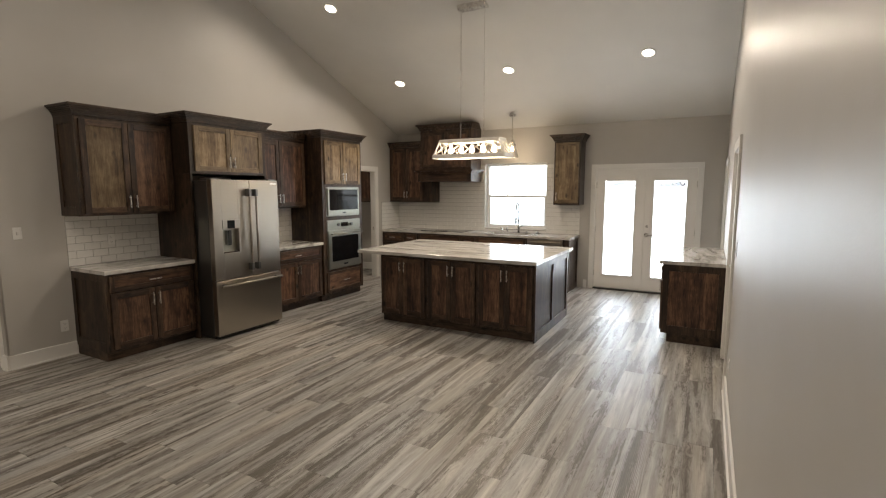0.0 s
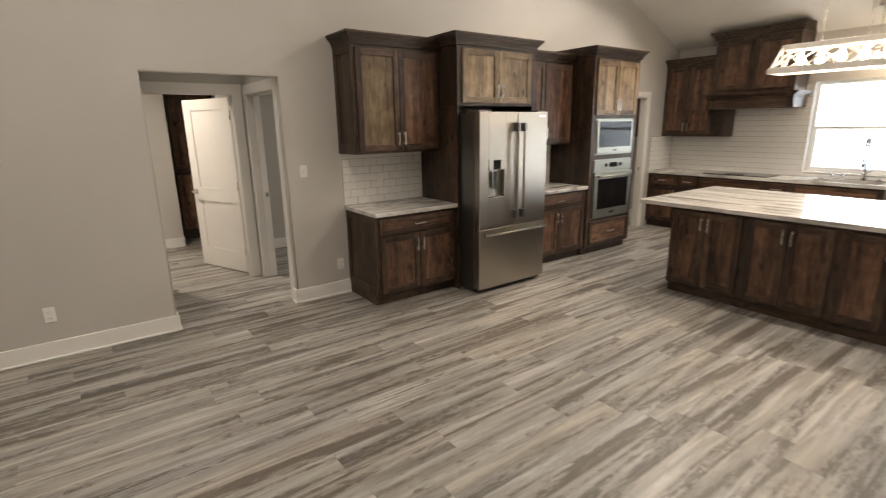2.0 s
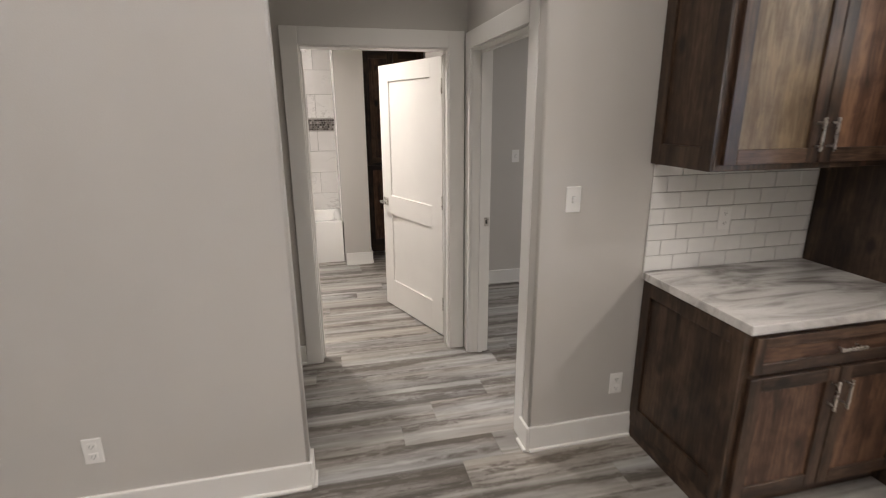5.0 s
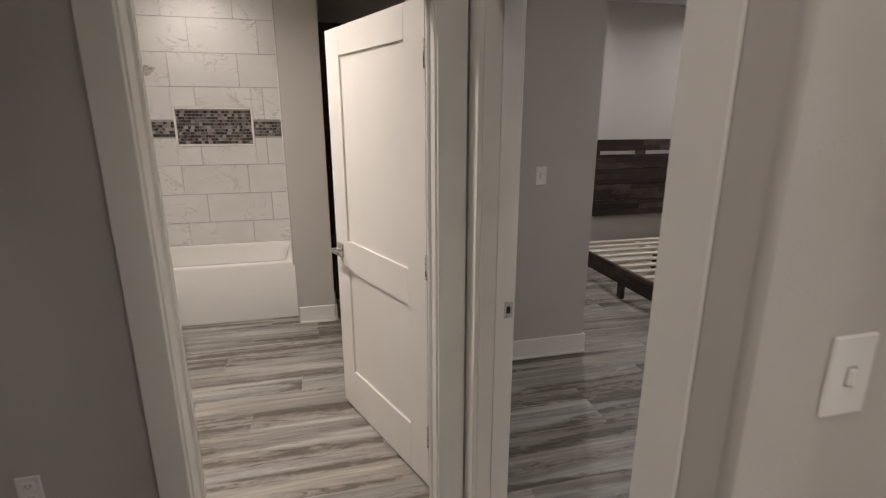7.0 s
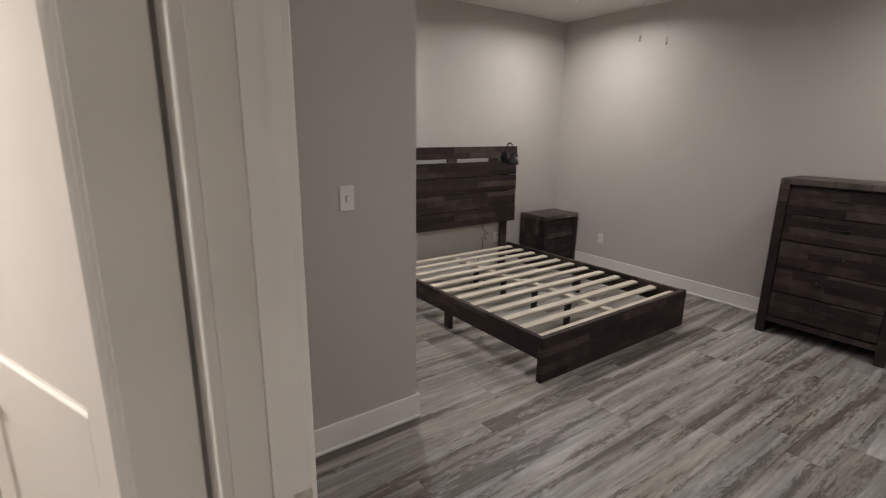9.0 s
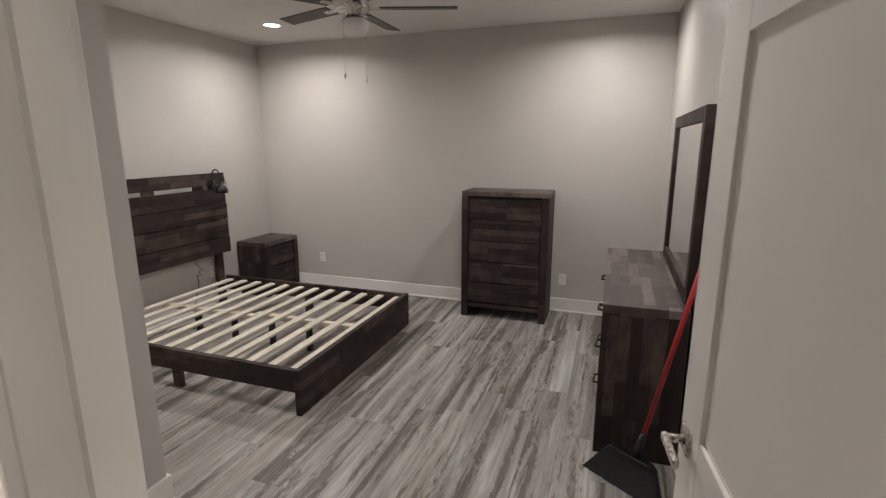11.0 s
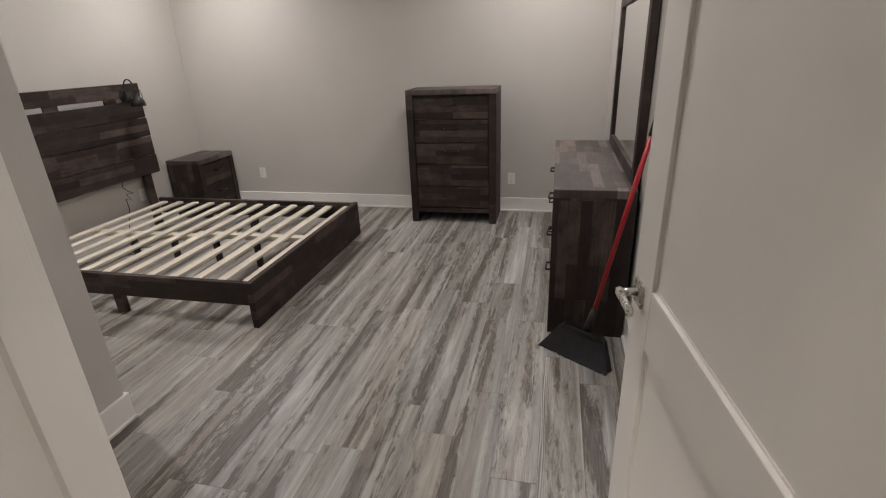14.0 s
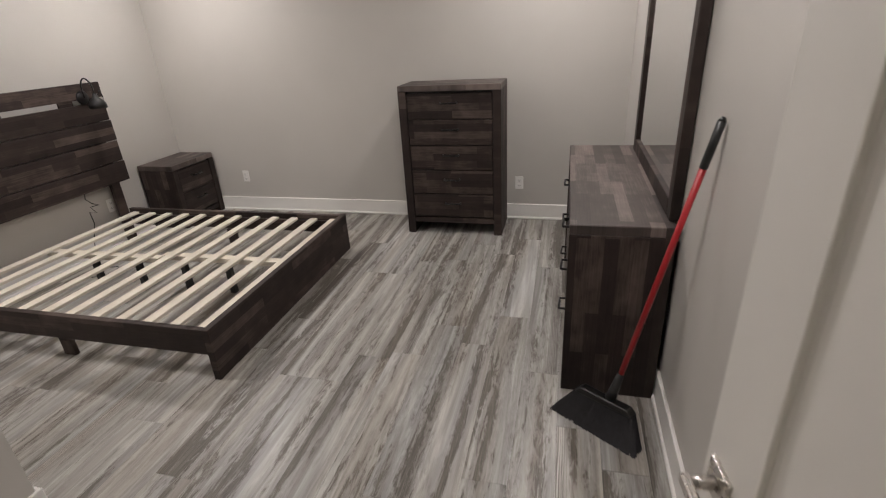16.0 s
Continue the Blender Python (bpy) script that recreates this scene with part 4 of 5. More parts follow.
for lo, hi in (((0.0, NF - 0.03, 0.8755), (SX0, BACK, 0.915)), ((SX1, NF - 0.03, 0.8755), (3.745, BACK, 0.915)), ((SX0, NF - 0.03, 0.8755), (SX1, SY0, 0.915)), ((SX0, SY1, 0.8755), (SX1, BACK, 0.915))):
    box(ct, lo, hi, 0.0)
tagged(link_mesh("north_countertop", ct, M_STONE_X), "long pale veined stone countertop under the window", "countertop")
snk = thing("sink", pose(2.20, 8.44, 0.68), "undermount stainless sink set in the stone counter", "sink")
sw, sd, sh = 0.72, 0.38, 0.225
part("basin", boxes(((-0.01, -0.01, 0.0), (sw + 0.01, sd + 0.01, 0.012)), ((-0.01, -0.01, 0), (0.0, sd + 0.01, sh - 0.03)), ((sw, -0.01, 0), (sw + 0.01, sd + 0.01, sh - 0.03)), ((0, -0.01, 0), (sw, 0, sh - 0.03)), ((0, sd, 0), (sw, sd + 0.01, sh - 0.03))), M_STEEL, snk)
part("drain", cyl(bmesh.new(), (sw / 2, sd / 2, 0.012), (sw / 2, sd / 2, 0.016), 0.045), M_CHROME, snk)
fa = thing("kitchen_faucet", pose(2.66, 8.87, 0.915), "chrome spring-neck pull-down kitchen faucet", "faucet")
part("base", cyl(cyl(bmesh.new(), (0, 0, 0), (0, 0, 0.012), 0.03), (0, 0, 0.012), (0, 0, 0.16), 0.017), M_FAUCET, fa)
arch = [(0, 0, 0.16), (0, 0, 0.44)] + [(0, -0.075 + 0.075 * math.cos(a), 0.44 + 0.095 * math.sin(a)) for a in [math.pi * i / 12 for i in range(1, 13)]] + [(0, -0.15, 0.27)]
part("spring_neck", tube(bmesh.new(), arch, 0.0145, 10), M_FAUCET, fa)
coil = bmesh.new()
for i in range(36):
    z = 0.17 + i * 0.0075
    ring_surface(coil, [(0.0140, z), (0.0195, z + 0.0018), (0.0140, z + 0.0036)], 12)
part("coil", coil, M_FAUCET, fa)
part("spray_head", cyl(bmesh.new(), (0, -0.15, 0.28), (0, -0.15, 0.17), 0.014, 0.019), M_FAUCET, fa)
part("support_arm", boxes(((-0.005, -0.15, 0.235), (0.005, 0.0, 0.245))), M_FAUCET, fa)
part("lever", cyl(bmesh.new(), (0.015, 0, 0.10), (0.085, 0, 0.135), 0.007), M_FAUCET, fa)
for x, lab in ((2.33, "chrome soap dispenser by the sink"), (2.44, "chrome air gap by the sink")):
    sp = thing("soap_dispenser", pose(x, 8.87, 0.915), lab, "soap dispenser")
    part("post", cyl(cyl(bmesh.new(), (0, 0, 0), (0, 0, 0.06), 0.016), (0, 0, 0.06), (0, 0, 0.085), 0.01), M_CHROME, sp)
    part("spout", cyl(bmesh.new(), (0, 0, 0.08), (0, -0.06, 0.08), 0.007), M_CHROME, sp)
for x in (2.82, 3.02):
    sp = thing("sink_accessory", pose(x, 8.86, 0.915), "small dark round sink stopper on the counter", "sink stopper")
    part("disc", ring_surface(bmesh.new(), [(0.035, 0), (0.038, 0.01), (0.025, 0.02), (0.012, 0.022), (0.012, 0.035), (0.001, 0.036)], 16), M_STEELD, sp)
ck = thing("cooktop", pose(0.84, 8.42, 0.9155), "black glass cooktop set in the counter", "cooktop")
part("glass_top", boxes(((0, 0, 0), (0.88, 0.46, 0.008), 0.003)), M_BLACKG, ck)
for x in (0.34, 0.39, 0.44, 0.49, 0.54):
    part("knob", cyl(bmesh.new(), (x, 0.04, 0.008), (x, 0.04, 0.03), 0.016), M_STEELD, ck)

cabinet("wall_cabinet", "dark stained alder wall cabinet beside the range hood", pose(0.002, 8.62, 0), 0.97, 0.33, 1.46, 2.52, two_doors(0, 0.80, 1.49, 2.49, "b", 0.02), toe=0, crown_ends=(False, False))
cabinet("wall_cabinet", "narrow dark alder wall cabinet with a single door", pose(3.36, 8.62, 0), 0.44, 0.33, 1.44, 2.50, [("door", 0.025, 0.415, 1.47, 2.47, "lb", 0.0, M_HONEY_SHEEN)], toe=0, crown_ends=(True, True))
hd = thing("range_hood", pose(0.80, 8.50, 0), "dark stained wooden range hood with crown and mantel ledge", "range hood")
HW = 1.06
part("chimney_box", boxes(((0, 0, 2.05), (HW, 0.45, 2.80), 0.002)), M_STILE, hd)
for f in (("door", 0.03, HW / 2 - 0.01, 2.11, 2.76, ""), ("door", HW / 2 + 0.01, HW - 0.03, 2.11, 2.76, "")):
    front(hd, *f)
crown(hd, 0, HW, 0.45, 2.80)
mant = bmesh.new()
for i in range(5):
    o = 0.02 + 0.016 * i
    box(mant, (-o, -o - 0.02, 1.985 + 0.015 * i), (HW + o, 0.45, 2.0 + 0.015 * i))
part("mantel_ledge", mant, M_STILEH, hd)
part("valance", boxes(((-0.02, -0.04, 1.85), (HW + 0.02, 0.45, 1.985), 0.003)), M_STILEH, hd)
part("bracket", boxes(((HW - 0.06, -0.055, 1.85), (HW + 0.03, 0.03, 1.985), 0.004)), M_DARK, hd)
part("bracket", boxes(((-0.03, -0.055, 1.85), (0.06, 0.03, 1.985), 0.004)), M_DARK, hd)

# cabinet by the side wall, fronts face -x
rc = cabinet("side_cabinet", "dark stained knotty alder base cabinet against the side wall", pose(5.29, 7.76, 0, 0, 0, -90), 1.50, 0.60, 0, 0.875,
             [("drawer", 0.02, 0.74, 0.70, 0.85, "m"), ("drawer", 0.76, 1.48, 0.70, 0.85, "m")] + two_doors(0, 0.75, 0.125, 0.68, "t") + two_doors(0.75, 1.5, 0.125, 0.68, "t"), end_panel="r")
part("side_panel", boxes(((1.501, 0.06, 0.19), (1.506, 0.54, 0.80))), M_ALDER, rc, "knotty alder side panel")
tagged(link_mesh("side_countertop", boxes(((5.25, 6.235, 0.8755), (5.898, 7.80, 0.915), 0.004)), M_STONE), "pale veined stone countertop on the side cabinet", "countertop")

# pantry furniture seen through the doorway
cabinet("wall_cabinet", "dark alder wall cabinet inside the pantry", pose(-1.6, 8.50, 0), 1.35, 0.33, 1.45, 2.2, two_doors(0, 1.35, 1.47, 2.18, "b"), toe=0)

# ---- lamps of the kitchen ----
SLOPE = math.degrees(math.atan2(RIDGE_Z - EAVE, BACK - RIDGE_Y))


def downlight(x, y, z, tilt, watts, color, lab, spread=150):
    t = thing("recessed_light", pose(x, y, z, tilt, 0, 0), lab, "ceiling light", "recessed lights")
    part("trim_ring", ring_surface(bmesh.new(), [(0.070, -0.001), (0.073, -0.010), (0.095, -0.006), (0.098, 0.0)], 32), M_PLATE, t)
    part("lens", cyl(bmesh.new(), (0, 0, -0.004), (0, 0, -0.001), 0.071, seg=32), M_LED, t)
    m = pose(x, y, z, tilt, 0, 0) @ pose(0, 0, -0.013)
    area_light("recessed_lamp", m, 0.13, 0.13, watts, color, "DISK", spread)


def vault_z(y):
    return EAVE + (RIDGE_Z - EAVE) * (BACK - y) / (BACK - RIDGE_Y)


for x in (1.10, 3.0, 4.9):
    for y in (7.36, 5.70):
        downlight(x, y, vault_z(y), -SLOPE, 17, WARM, "round recessed LED light in the sloping ceiling, lit")
    for y in (1.20, -0.60):
        downlight(x, y, vault_z(6.0 - y), SLOPE, 8.6, WARM, "round recessed LED light in the living end of the ceiling, lit")

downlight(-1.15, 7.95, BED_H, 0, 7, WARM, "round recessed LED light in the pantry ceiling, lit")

ch = thing("island_chandelier", pose(3.005, 6.11, 2.09), "distressed white wooden trapezoid chandelier with five bulbs on chains", "chandelier")
hb, ht, db, dt, hh = 0.49, 0.41, 0.14, 0.10, 0.24
bm = bmesh.new()
for s in (-1, 1):
    box(bm, (-hb, s * db - 0.012, 0), (hb, s * db + 0.012, 0.052), 0.003)
    box(bm, (s * hb - 0.012, -db, 0), (s * hb + 0.012, db, 0.052), 0.003)
part("lower_frame", bm, M_WHITEWOOD, ch)
bm = bmesh.new()
for s in (-1, 1):
    box(bm, (-ht, s * dt - 0.012, hh - 0.045), (ht, s * dt + 0.012, hh), 0.003)
    box(bm, (s * ht - 0.012, -dt, hh - 0.045), (s * ht + 0.012, dt, hh), 0.003)
box(bm, (-ht, -0.035, hh - 0.03), (ht, 0.035, hh - 0.005), 0.003)
part("upper_frame", bm, M_WHITEWOOD, ch)
for sx in (-1, 1):
    for sy in (-1, 1):
        part("corner_post", tube(bmesh.new(), [(sx * hb, sy * db, 0.02), (sx * ht, sy * dt, hh - 0.02)], 0.012, 6), M_WHITEWOOD, ch)
for sx in (-1, 1):
    part("cross_brace", tube(bmesh.new(), [(sx * (hb - 0.005), -db, 0.03), (sx * (ht + 0.005), dt, hh - 0.03)], 0.009, 6), M_WHITEWOOD, ch)
    part("cross_brace", tube(bmesh.new(), [(sx * (hb - 0.005), db, 0.03), (sx * (ht + 0.005), -dt, hh - 0.03)], 0.009, 6), M_WHITEWOOD, ch)
for sy in (-1, 1):
    for k in range(4):
        f0, f1 = -1 + k / 2, -0.5 + k / 2
        for p, q in ((f0, f1), (f1, f0)):
            part("cross_brace", tube(bmesh.new(), [(p * hb * 0.97, sy * db, 0.04), (q * ht * 0.97, sy * dt, hh - 0.03)], 0.007, 6), M_WHITEWOOD, ch)
BULB_PROFILE = [(0.001, 0.066), (0.017, 0.069), (0.030, 0.084), (0.033, 0.102), (0.028, 0.126), (0.016, 0.155), (0.013, 0.17)]
for i in range(5):
    x = -0.30 + 0.15 * i
    part("bulb", ring_surface(bmesh.new(), BULB_PROFILE, 16, (x, 0)), M_BULB, ch, "lit warm white bulb")
    part("socket", cyl(bmesh.new(), (x, 0, 0.165), (x, 0, hh - 0.02), 0.018, seg=12), M_WHITEWOOD, ch)
CZ = vault_z(6.11) - 2.09
for x in (-0.16, 0.16):
    bm = bmesh.new()
    n = int((CZ - hh) / 0.034)
    for i in range(n):
        z = hh + 0.01 + i * 0.034
        pts = [((0.008 * math.cos(a)) if i % 2 else 0, 0 if i % 2 else 0.008 * math.cos(a), z + 0.021 * math.sin(a)) for a in [2 * math.pi * k / 8 for k in range(9)]]
        tube(bm, [(x + p[0], p[1], p[2] + 0.012) for p in pts], 0.0022, 5)
    part("chain", bm, M_NICKEL, ch, "nickel link chain")
part("ceiling_canopy", boxes(((-0.19, -0.06, CZ - 0.035), (0.19, 0.06, CZ + 0.03), 0.006)), M_NICKEL, ch, "rectangular nickel ceiling canopy")
for i in (-1, 1):
    lp = new("chandelier_lamp", bpy.data.lights.new("chandelier_lamp", "POINT"))
    lp.data.energy, lp.data.color, lp.data.shadow_soft_size = 11, (1.0, 0.82, 0.6), 0.05
    lp.location = (3.005 + 0.2 * i, 6.11, 2.13)

pd = thing("pendant_lamp", pose(2.64, 8.52, 2.25), "clear glass trapezoid pendant lamp with one bulb above the sink", "pendant lamp")
PZ = vault_z(8.52) - 2.25
part("ceiling_canopy", ring_surface(bmesh.new(), [(0.001, PZ - 0.03), (0.05, PZ - 0.028), (0.06, PZ - 0.01), (0.06, PZ + 0.03)], 24), M_NICKEL, pd)
part("rod", cyl(bmesh.new(), (0, 0, 0.30), (0, 0, PZ), 0.006), M_NICKEL, pd)
part("cap", ring_surface(bmesh.new(), [(0.001, 0.31), (0.03, 0.30), (0.05, 0.26), (0.058, 0.245)], 20), M_NICKEL, pd)
for a in range(4):
    c, s = math.cos(math.pi / 4 + a * math.pi / 2), math.sin(math.pi / 4 + a * math.pi / 2)
    part("corner_rod", tube(bmesh.new(), [(0.06 * c, 0.06 * s, 0.25), (0.12 * c, 0.12 * s, 0.0)], 0.004, 6), M_NICKEL, pd)
g = part("glass_shade", ring_surface(bmesh.new(), [(0.06, 0.25), (0.118, 0.0), (0.115, 0.0), (0.057, 0.25)], 4), M_GLASS, pd, "clear glass shade")
for f in g.data.polygons:
    f.use_smooth = False
g.visible_shadow = False
g.matrix_basis = pose(0, 0, 0, 0, 0, 45)
part("bulb", ring_surface(bmesh.new(), [(r, z + 0.03) for r, z in BULB_PROFILE], 16), M_BULB, pd, "lit warm bulb")
lp = new("pendant_point", bpy.data.lights.new("pendant_point", "POINT"))
lp.data.energy, lp.data.color, lp.data.shadow_soft_size = 6, (1.0, 0.82, 0.6), 0.045
lp.location = (2.64, 8.52, 2.22)

# ---- bathroom ----
tub = thing("bathtub", pose(-4.40, 0.225, 0), "white alcove bathtub with a plain apron", "bathtub")
TW, TL, TH = 0.81, 1.335, 0.478
bm = bmesh.new()


def loop(x0, x1, y0, y1, z, r, n=5):
    """A rounded rectangle of vertices at height z."""
    pts = []
    for cx, cy, a0 in ((x1 - r, y1 - r, 0), (x0 + r, y1 - r, 90), (x0 + r, y0 + r, 180), (x1 - r, y0 + r, 270)):
        for i in range(n + 1):
            a = radians(a0 + 90 * i / n)
            pts.append(bm.verts.new((cx + r * math.cos(a), cy + r * math.sin(a), z)))
    return pts


rings = [loop(0, TW, 0, TL, 0, 0.01), loop(0, TW, 0, TL, TH - 0.012, 0.01), loop(0.004, TW - 0.006, 0.004, TL - 0.004, TH, 0.012),
         loop(0.06, TW - 0.085, 0.07, TL - 0.07, TH, 0.10), loop(0.068, TW - 0.095, 0.08, TL - 0.08, TH - 0.02, 0.10), loop(0.11, TW - 0.14, 0.14, TL - 0.20, 0.16, 0.12), loop(0.16, TW - 0.19, 0.20, TL - 0.28, 0.12, 0.12)]
for a, b in zip(rings, rings[1:]):
    for i in range(len(a)):
        f = bm.faces.new((a[i], a[(i + 1) % len(a)], b[(i + 1) % len(b)], b[i]))
        f.smooth = True
bm.faces.new(rings[-1])
bmesh.ops.recalc_face_normals(bm, faces=bm.faces)
part("tub_shell", bm, M_PORC, tub)
part("overflow", cyl(bmesh.new(), (0.4, 0.10, 0.36), (0.4, 0.115, 0.36), 0.035), M_NICKEL, tub, "round nickel overflow plate")
tb = thing("tub_spout", pose(-4.0, 0.23, 0.63), "nickel tub spout on the tiled end wall", "faucet")
part("spout", boxes(((-0.025, 0, -0.03), (0.025, 0.13, 0.03), 0.012)), M_NICKEL, tb)
part("valve_trim", cyl(cyl(bmesh.new(), (0, 0, 0.22), (0, 0.012, 0.22), 0.075, seg=24), (0, 0.012, 0.22), (0, 0.06, 0.22), 0.022), M_NICKEL, tb, "round nickel shower valve")
part("valve_lever", boxes(((-0.01, 0.045, 0.215), (0.08, 0.06, 0.232), 0.004)), M_NICKEL, tb)
shd = thing("shower_head", pose(-4.0, 0.23, 1.80), "nickel shower head on a bracket slanting up from the tiled wall", "shower head")
part("arm", tube(bmesh.new(), [(0, 0, 0), (0, 0.10, 0.03), (0, 0.22, 0.11), (0, 0.32, 0.19)], 0.013, 10), M_NICKEL, shd)
part("flange", cyl(bmesh.new(), (0, 0, 0), (0, 0.01, 0), 0.03), M_NICKEL, shd)
part("head", cyl(bmesh.new(), (0, 0.31, 0.205), (0, 0.345, 0.165), 0.022, 0.05, 20), M_NICKEL, shd, "round nickel spray head")

# toilet facing the room from the bathroom's south wall
to = thing("toilet", pose(-2.97, 0.085, 0), "white porcelain toilet with closed lid", "toilet")


def egg(z, rx, y0, y1, n=28):
    cy = y0 + (y1 - y0) * 0.42
    out = []
    for i in range(n):
        a = 2 * math.pi * i / n
        ry = (y1 - cy) if math.sin(a) > 0 else (cy - y0)
        out.append((rx * math.cos(a), cy + ry * math.sin(a), z))
    return out


def lofted(levels):
    b = bmesh.new()
    rs = [[b.verts.new(p) for p in egg(*lv)] for lv in levels]
    for u, v in zip(rs, rs[1:]):
        for i in range(len(u)):
            f = b.faces.new((u[i], u[(i + 1) % len(u)], v[(i + 1) % len(v)], v[i]))
            f.smooth = True
    b.faces.new(rs[0][::-1])
    b.faces.new(rs[-1])
    return b


part("bowl", lofted([(0, 0.120, 0.16, 0.67), (0.03, 0.122, 0.16, 0.675), (0.10, 0.110, 0.18, 0.66), (0.20, 0.115, 0.18, 0.66), (0.30, 0.165, 0.18, 0.70), (0.37, 0.185, 0.18, 0.735), (0.39, 0.188, 0.18, 0.74)]), M_PORC, to)
part("seat", lofted([(0.392, 0.186, 0.20, 0.742), (0.402, 0.19, 0.20, 0.745), (0.412, 0.186, 0.20, 0.742)]), M_PORC, to)
part("lid", lofted([(0.414, 0.186, 0.20, 0.742), (0.424, 0.188, 0.20, 0.742), (0.434, 0.178, 0.21, 0.73), (0.437, 0.14, 0.26, 0.69)]), M_PORC, to)
part("tank", boxes(((-0.20, 0.005, 0.38), (0.20, 0.19, 0.74), 0.02)), M_PORC, to)
part("tank_lid", boxes(((-0.21, 0.0, 0.741), (0.21, 0.20, 0.775), 0.01)), M_PORC, to)
part("flush_lever", boxes(((-0.17, 0.19, 0.67), (-0.09, 0.205, 0.685), 0.004)), M_NICKEL, to)

cabinet("linen_cabinet", "tall dark stained linen cabinet in the bathroom recess", pose(-3.86, 1.865, 0, 0, 0, 90), 0.72, 0.55, 0, 2.35,
        two_doors(0, 0.72, 1.10, 2.30, "b") + two_doors(0, 0.72, 0.12, 1.07, "t"))
vn = cabinet("vanity", "dark stained bathroom vanity with doors", pose(-3.86, 2.60, 0, 0, 0, 90), 0.86, 0.55, 0, 0.84, two_doors(0, 0.86, 0.12, 0.80, "t"))
part("countertop", boxes(((0.0, -0.03, 0.8405), (0.876, 0.555, 0.87), 0.004)), M_STONE, vn, "pale stone vanity top")
downlight(-1.92, 1.0, BED_H, 0, 25, WARM, "round recessed LED light in the bathroom ceiling, lit")
downlight(-3.95, 0.85, BED_H, 0, 3.2, WARM, "round recessed LED light above the bathtub, lit")

# weak fill added out of view to lift the hall casings; no known fixture here
downlight(-0.55, 1.95, BED_H, 0, 0.85, WARM, "round recessed fill light added in the hall ceiling, unseen", 105)

# ---- bedroom ----
bed = thing("bed_frame", pose(-4.46, 4.40, 0), "dark grey-brown wooden bed frame with bare pine slats and no mattress", "bed")
BL, BW, BT = 2.178, 1.71, 0.31
part("side_rail", boxes(((0.06, 0, 0.155), (BL - 0.04, 0.035, BT - 0.004), 0.002)), M_STRIP_X, bed)
part("side_rail", boxes(((0.06, BW - 0.035, 0.155), (BL - 0.04, BW, BT - 0.004), 0.002)), M_STRIP_X, bed)
part("foot_board", boxes(((BL - 0.04, -0.004, 0.0), (BL, BW + 0.004, BT), 0.003)), M_STRIP_Y, bed)
for y in (0.07, BW - 0.115):
    part("headboard_post", boxes(((0.012, y, 0.0), (0.05, y + 0.085, 1.385), 0.003)), M_STRIP_Z, bed)
for z0, z1, a, b in ((1.275, 1.395, 0.0, 0.0), (1.085, 1.235, 0.0, -0.004), (0.912, 1.080, -0.003, 0.004), (0.735, 0.906, 0.003, 0.0), (0.558, 0.729, 0.0, 0.006)):
    part("headboard_plank", boxes(((0.05, -0.045 + a, z0), (0.078, BW + 0.055 + b, z1), 0.004)), M_STRIP_Y, bed, "dark plank of mixed grey-brown strips")
for y in (0.30, 0.86, 1.42):
    part("spacer", boxes(((0.054, y - 0.06, 1.234), (0.072, y + 0.06, 1.276))), M_STRIP_Y, bed)
part("center_rail", boxes(((0.10, BW / 2 - 0.03, 0.225), (1.12, BW / 2 + 0.03, 0.262), 0.002)), M_PINE, bed, "pale pine centre rail")
part("center_rail", boxes(((1.10, BW / 2 + 0.03, 0.225), (BL - 0.04, BW / 2 + 0.09, 0.262), 0.002)), M_PINE, bed, "pale pine centre rail")
for y in (0.035, BW - 0.06):
    part("ledger", boxes(((0.08, y, 0.225), (BL - 0.05, y + 0.025, 0.262))), M_STRIP_X, bed)
for i in range(12):
    x = 0.112 + i * 0.177
    part("slat", boxes(((x, 0.04 + 0.006 * (i % 3), 0.2625), (x + 0.062, BW - 0.045, 0.282), 0.002)), M_PINE, bed, "bare pale pine slat")
for x in (0.45, 0.85, 1.25, 1.62, 1.98):
    part("center_leg", boxes(((x, BW / 2 + 0.01, 0), (x + 0.04, BW / 2 + 0.05, 0.225), 0.002)), M_BLACK, bed, "black centre support leg")
for x in (1.07,):
    for y in (0.045, BW - 0.07):
        part("leg", boxes(((x, y, 0), (x + 0.085, y + 0.028, 0.16), 0.003)), M_STRIP_Z, bed)

